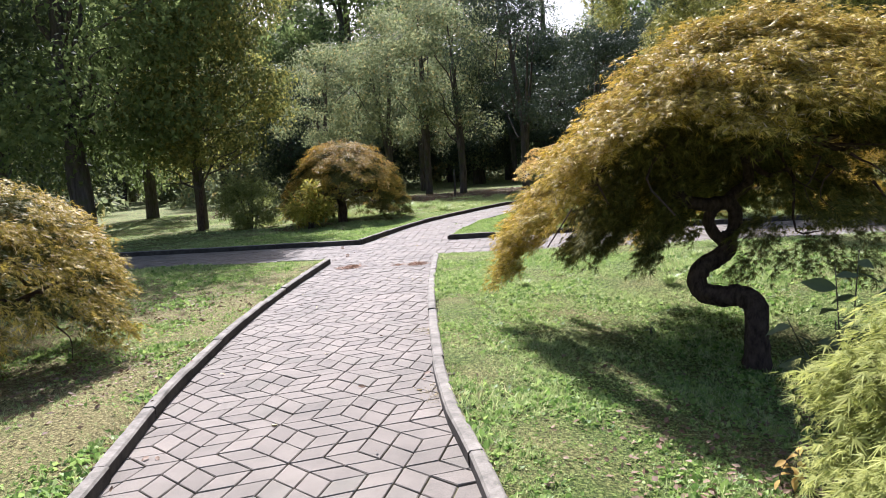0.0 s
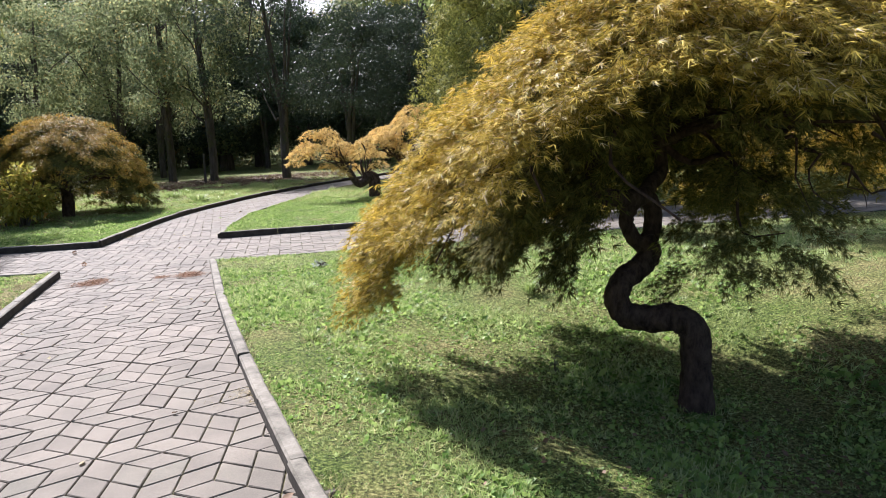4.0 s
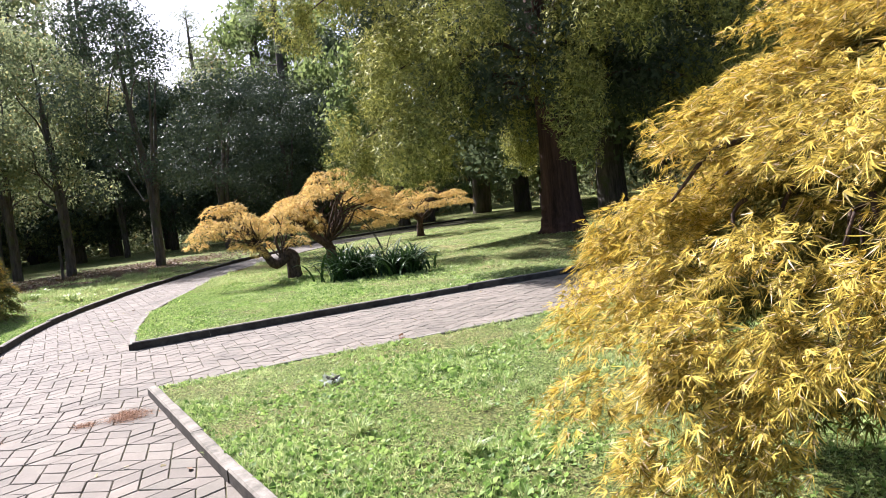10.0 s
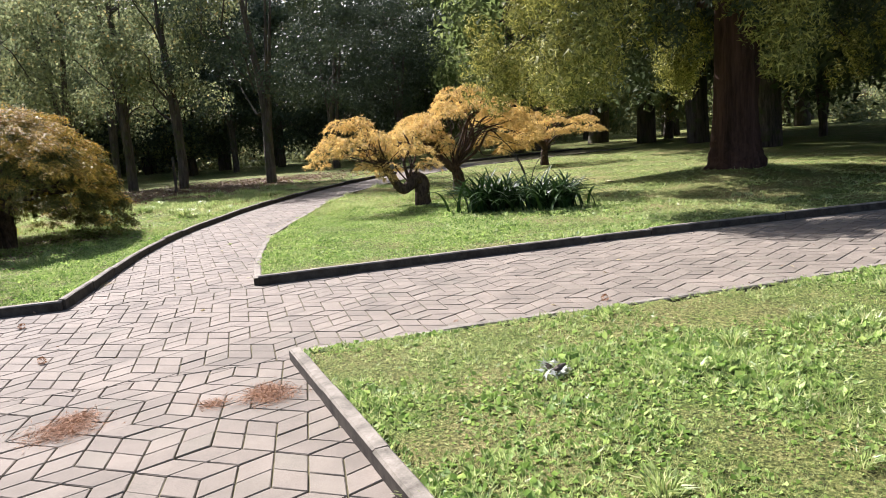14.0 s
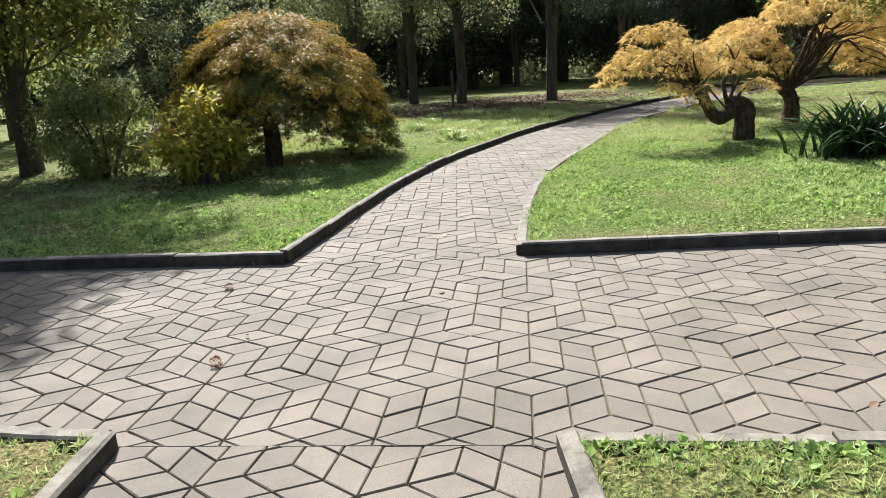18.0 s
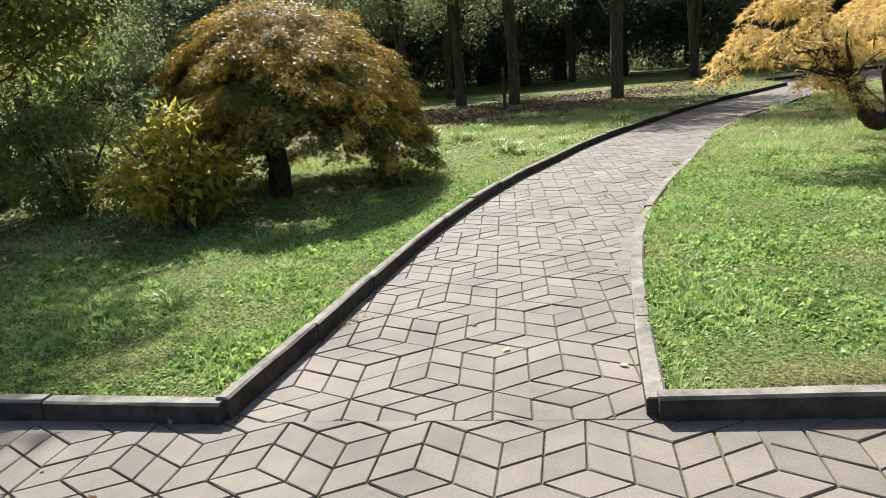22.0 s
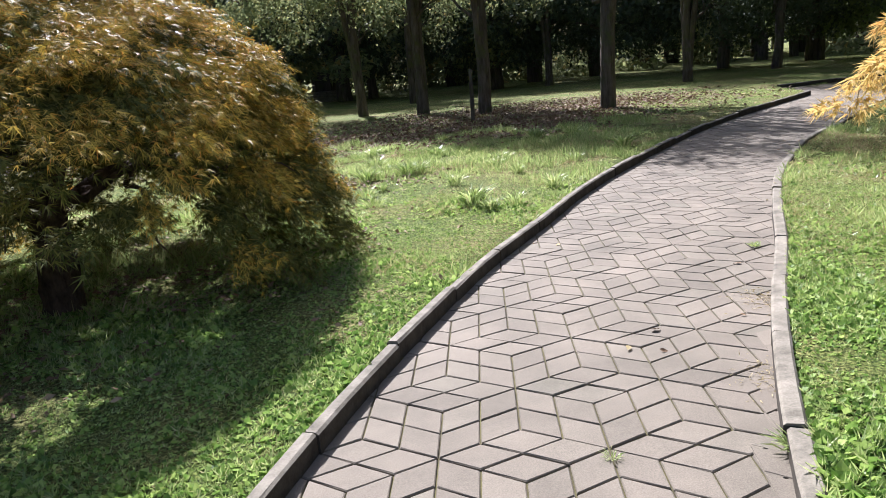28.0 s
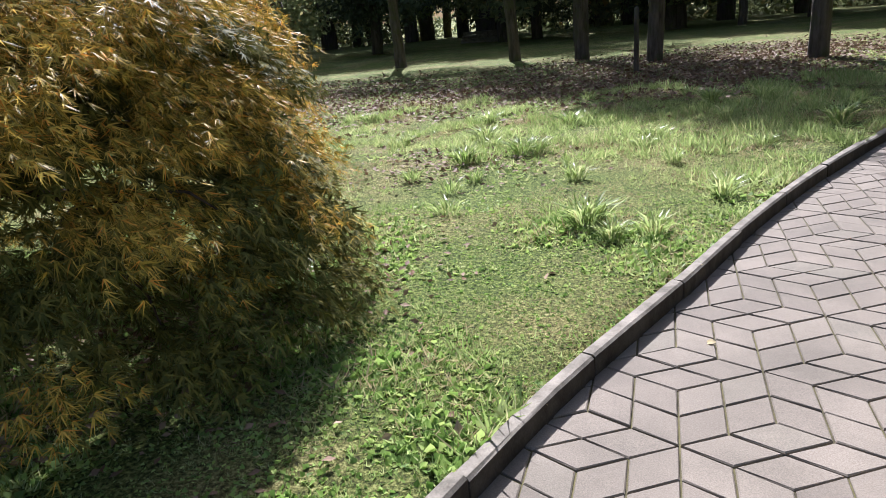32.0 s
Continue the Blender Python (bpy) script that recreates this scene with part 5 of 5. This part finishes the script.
def paving(name, poly, origin, angle, spacing, cuts, near_box, seed, label, reach):
    r = np.random.default_rng(seed)
    holder = new(name)
    tagged(holder, label, "pavement", kind="structure")
    bed = poly
    tri = bmesh.new()
    fs = tri.faces.new([tri.verts.new((x, y, -0.010)) for x, y in bed])
    if fs.normal.z < 0:
        fs.normal_flip()
    bmesh.ops.triangulate(tri, faces=[fs])
    part("joint_bed", tri, M_BED, holder)
    side = spacing / math.sqrt(3) / 2
    shape, centre = rhombus_corners(side, 0.007)
    v, q, n = paver_geometry(shape)
    bm = bmesh.new()
    vv = [bm.verts.new(p) for p in v]
    bm.faces.new(vv[:4])
    for f in q:
        bm.faces.new([vv[i] for i in f])
    me = bpy.data.meshes.new("paver")
    bm.to_mesh(me)
    bm.free()
    me.materials.append(M_PAVER)
    ca, sa = math.cos(radians(angle)), math.sin(radians(angle))
    rot = np.array([[ca, -sa], [sa, ca]])
    a1, a2 = rot @ np.array([spacing, 0]), rot @ np.array([spacing / 2, spacing * math.sqrt(3) / 2])
    lo, hi = np.array(reach[:2]), np.array(reach[2:])
    K = int(max(hi - lo) / spacing * 1.4) + 4
    mid0 = np.array(origin)
    pcs = []
    ctr = (lo + hi) / 2 - mid0
    cm = np.linalg.solve(np.stack([a1, a2], 1), ctr)
    for i in range(int(cm[0]) - K, int(cm[0]) + K):
        for j in range(int(cm[1]) - K, int(cm[1]) + K):
            node = mid0 + i * a1 + j * a2
            if (node < lo - 0.8).any() or (node > hi + 0.8).any():
                continue
            for k in range(3):
                # three large rhombi about a third of the six sectors, each of two by two pavers
                th = radians(angle + 30 + 120 * k)
                e1, e2 = np.array([math.cos(th), math.sin(th)]), np.array([math.cos(th + math.pi / 3), math.sin(th + math.pi / 3)])
                for s in (0, 1):
                    for t in (0, 1):
                        pcs.append((node + (e1 * (s + 0.5) + e2 * (t + 0.5)) * side, angle + 30 + 120 * k))
    pts = np.array([p for p, _ in pcs])
    ok = inside(poly, pts[:, 0], pts[:, 1])
    ok |= edge_distance(pts[:, 0], pts[:, 1]) < 0.11
    for a, b in cuts:
        ok |= distance(np.array([a, b]), pts[:, 0], pts[:, 1]) < 0.2
    box = np.array(near_box)
    wants = [(p, th) for (p, th), o in zip(pcs, ok) if o]
    inbox = [(p[0] - box[0]) ** 2 + (p[1] - box[1]) ** 2 for p, _ in wants]
    order = np.argsort(inbox)
    single, vs, qs, fs4, k0 = 0, [], [], [], 0
    rest_t = []
    for idx in order:
        p, th = wants[idx]
        z = r.normal(0, 0.0013)
        c, s = math.cos(radians(th)), math.sin(radians(th))
        outline = [p + np.array([c * x - s * y, s * x + c * y]) for x, y in shape]
        local = [(a, b) for a, b in cuts if min(a[0], b[0]) - 0.25 < p[0] < max(a[0], b[0]) + 0.25]
        whole = all((b[0] - a[0]) * (o[1] - a[1]) - (b[1] - a[1]) * (o[0] - a[0]) >= 0 for a, b in local for o in outline)
        if whole and single < 300:
            ob = new("paver", me)
            ob.parent = holder
            ob.matrix_basis = Matrix.LocRotScale((p[0], p[1], z), Euler((r.normal(0, 0.003), r.normal(0, 0.003), radians(th))), None)
            single += 1
            continue
        for a, b in local:
            outline = clip(outline, a, b)
            if len(outline) < 3:
                break
        if len(outline) < 3:
            continue
        v, q, n = paver_geometry(np.array(outline), z)
        vs.append(v)
        qs += [tuple(k0 + i for i in f) for f in q]
        rest_t += [(k0, k0 + i, k0 + i + 1) for i in range(1, n - 1)]
        k0 += len(v)
    rest = part("pavers", mesh_np("pavers", np.vstack(vs), qs, rest_t), M_PAVER, holder)
    tagged(rest, kind="stuff")


SEAM_X = ((-1.97, 12.15), (-0.12, 11.86))
SEAM_2 = ((-1.72, 14.97), (0.15, 14.69))
SEAM_X2 = ((0.15, 14.69), (-1.72, 14.97))
paving("pavement_1", POLY_1, (-0.455, 4.1), -13.8, 0.640, [((-1.97, 12.15), (-0.12, 11.86))[::-1]], (-0.9, 4.6), 1, "worn rhombic concrete pavers with mossy joints", (-2.6, -4, 1.2, 12.4))
paving("pavement_2", POLY_X, (-1.74, 12.724), -8.5, 0.643, [SEAM_X, SEAM_X2], (-0.6, 13.5), 2, "worn rhombic concrete pavers of the cross path", (-14, 8.5, 18.5, 18.5))
paving("pavement_3", POLY_2, (-0.796, 15.663), -3.6, 0.668, [SEAM_2], (0.4, 18.6), 3, "worn rhombic concrete pavers of the curved path", (-2, 14, 13, 35.5))

# ---- grass ----
walkline = np.array([(0, 0), (-1.1, 3.7), (-1.2, 6.3), (-0.7, 9), (-0.5, 13), (0.3, 18.6)])


def grass_field(name, n, lo, hi, size, seed, label, where, lobes=5, material=None, width=0.05, spread=0.75, droop=0.3, lift=1.0, lean=0.45, grow=0.0, kite=False):
    """Tufts of blades over the lawn between the corners lo and hi."""
    r = np.random.default_rng(seed)
    x, y = r.uniform(lo[0], hi[0], n), r.uniform(lo[1], hi[1], n)
    dw = distance(walkline, x, y)
    keep = where(x, y, dw, r)
    x, y, dw = x[keep], y[keep], dw[keep]
    d = edge_distance(x, y)
    keep = ~on_path(x, y) & (d > 0.035)
    x, y, dw, d = x[keep], y[keep], dw[keep], d[keep]
    p = np.stack([x, y, lawn_at(x, y) - 0.006], -1)
    dr = np.stack([r.normal(0, lean, len(x)), r.normal(0, lean, len(x)), np.full(len(x), lift)], -1)
    tall = 1 + 0.75 * np.clip(value_noise(x * 1.6, y * 1.6, 9) + 0.4 * value_noise(x * 5, y * 5, 10), -0.6, 1)
    v, q = leaves(p, dr, size * tall * (1 + grow * dw), lobes, spread, width, droop, r, flat=unit(np.stack([r.normal(size=len(x)), r.normal(size=len(x)), 0 * x], -1)) if not kite else None, kite=kite)
    ob = part(name, mesh_np(name, v, q), material or M_GRASS)
    return tagged(ob, label, "grass", kind="stuff")


def thinning(near, far, power=1.0):
    return lambda x, y, d, r: r.uniform(size=len(x)) < np.clip((far - d) / (far - near), 0, 1) ** power * np.where((x < -1.6) & (y < 11.5), 0.4 + 0.3 * value_noise(x * 2, y * 2, 31), 1.0)


def weedy(x, y, d, r):
    return (r.uniform(size=len(x)) < np.clip((6.5 - d) / 4.5, 0, 1)) & (value_noise(x * 0.9, y * 0.9, 12) + 0.5 * value_noise(x * 2.3, y * 2.3, 13) > r.normal(-0.28, 0.25, len(x)) - 0.5 * ((y > 15) & (x > 1)) + 0.6 * ((x < -1.6) & (y < 9)))


grass_field("grass", 330000, (-6, 0.5), (8, 24), 0.056, 1, "short green lawn grass", thinning(2.6, 7.5, 1.1), 4, None, 0.065, grow=0.08)
grass_field("grass", 130000, (-13, 8), (17, 36), 0.1, 2, "short green lawn grass farther off", lambda x, y, d, r: d > 3.2, 2, None, 0.13)
grass_field("clover", 340000, (-5, 2.0), (6.5, 24), 0.033, 3, "patches of low leafy weeds in the lawn", weedy, 3, M_CLOVER, 0.4, 2.0, 0.05, 0.5, 0.7, 0.08, True)
grass_field("clover", 90000, (-4.5, 15.0), (6.0, 23), 0.033, 6, "dense low leafy weeds along the kerb", thinning(1.5, 5.0, 0.8), 3, M_CLOVER, 0.42, 2.0, 0.05, 0.6, 0.6, 0.05, True)
grass_field("dry_grass", 45000, (-5.5, 0.5), (-1.5, 12), 0.045, 5, "worn straw-coloured lawn beside the path", lambda x, y, d, r: d < 4.5, 3, M_STRAW, 0.05, 1.0, 0.2, 0.3, 0.9, 0.06)
grass_field("dry_grass", 60000, (-6, 0.5), (8, 24), 0.05, 4, "dry straw-coloured blades in the lawn", lambda x, y, d, r: (d < 5) & (value_noise(x * 0.7 + 9, y * 0.7, 22) + 0.45 * ((x < -1.6) & (y < 11)) > 0.0), 3, M_STRAW, 0.045, 1.0, 0.2, 0.35, 0.8, 0.08)
grass_field("dry_grass", 110000, (-4, 20.5), (6, 31), 0.08, 7, "straw-coloured blades in the far lawn", lambda x, y, d, r: value_noise(x * 0.8 + 3, y * 0.8, 24) + 0.5 * value_noise(x * 2.1, y * 2.1, 25) > -0.1, 3, M_STRAW, 0.045, 1.0, 0.2, 0.45, 0.7)
grass_field("grass", 60000, (-4, 20.5), (6, 31), 0.13, 8, "taller green blades in the far lawn", lambda x, y, d, r: value_noise(x * 1.1 + 5, y * 1.1, 26) + 0.6 * value_noise(x * 2.9, y * 2.9, 27) > 0.1, 3, None, 0.045, 0.6, 0.25, 1.0, 0.35)


def clumped(x, y, d, r):
    return (d < 8) & (value_noise(x * 2.6 + 4, y * 2.6, 41) + 0.6 * value_noise(x * 6.3, y * 6.3, 42) > 0.25) & ((x > -1.5) | (y > 14))


grass_field("grass", 110000, (-4, 3), (8.5, 22), 0.075, 9, "taller tufts of green blades in the lawn", clumped, 4, None, 0.045, 0.7, 0.25, 1.0, 0.4)
grass_field("dry_grass", 26000, (-0.2, 0.5), (1.1, 7.5), 0.045, 10, "worn straw-coloured strip of lawn along the kerb", lambda x, y, d, r: r.uniform(size=len(x)) < np.clip(1.0 - (x + 0.15) / 1.1, 0, 1), 3, M_STRAW, 0.05, 1.0, 0.2, 0.3, 0.9)
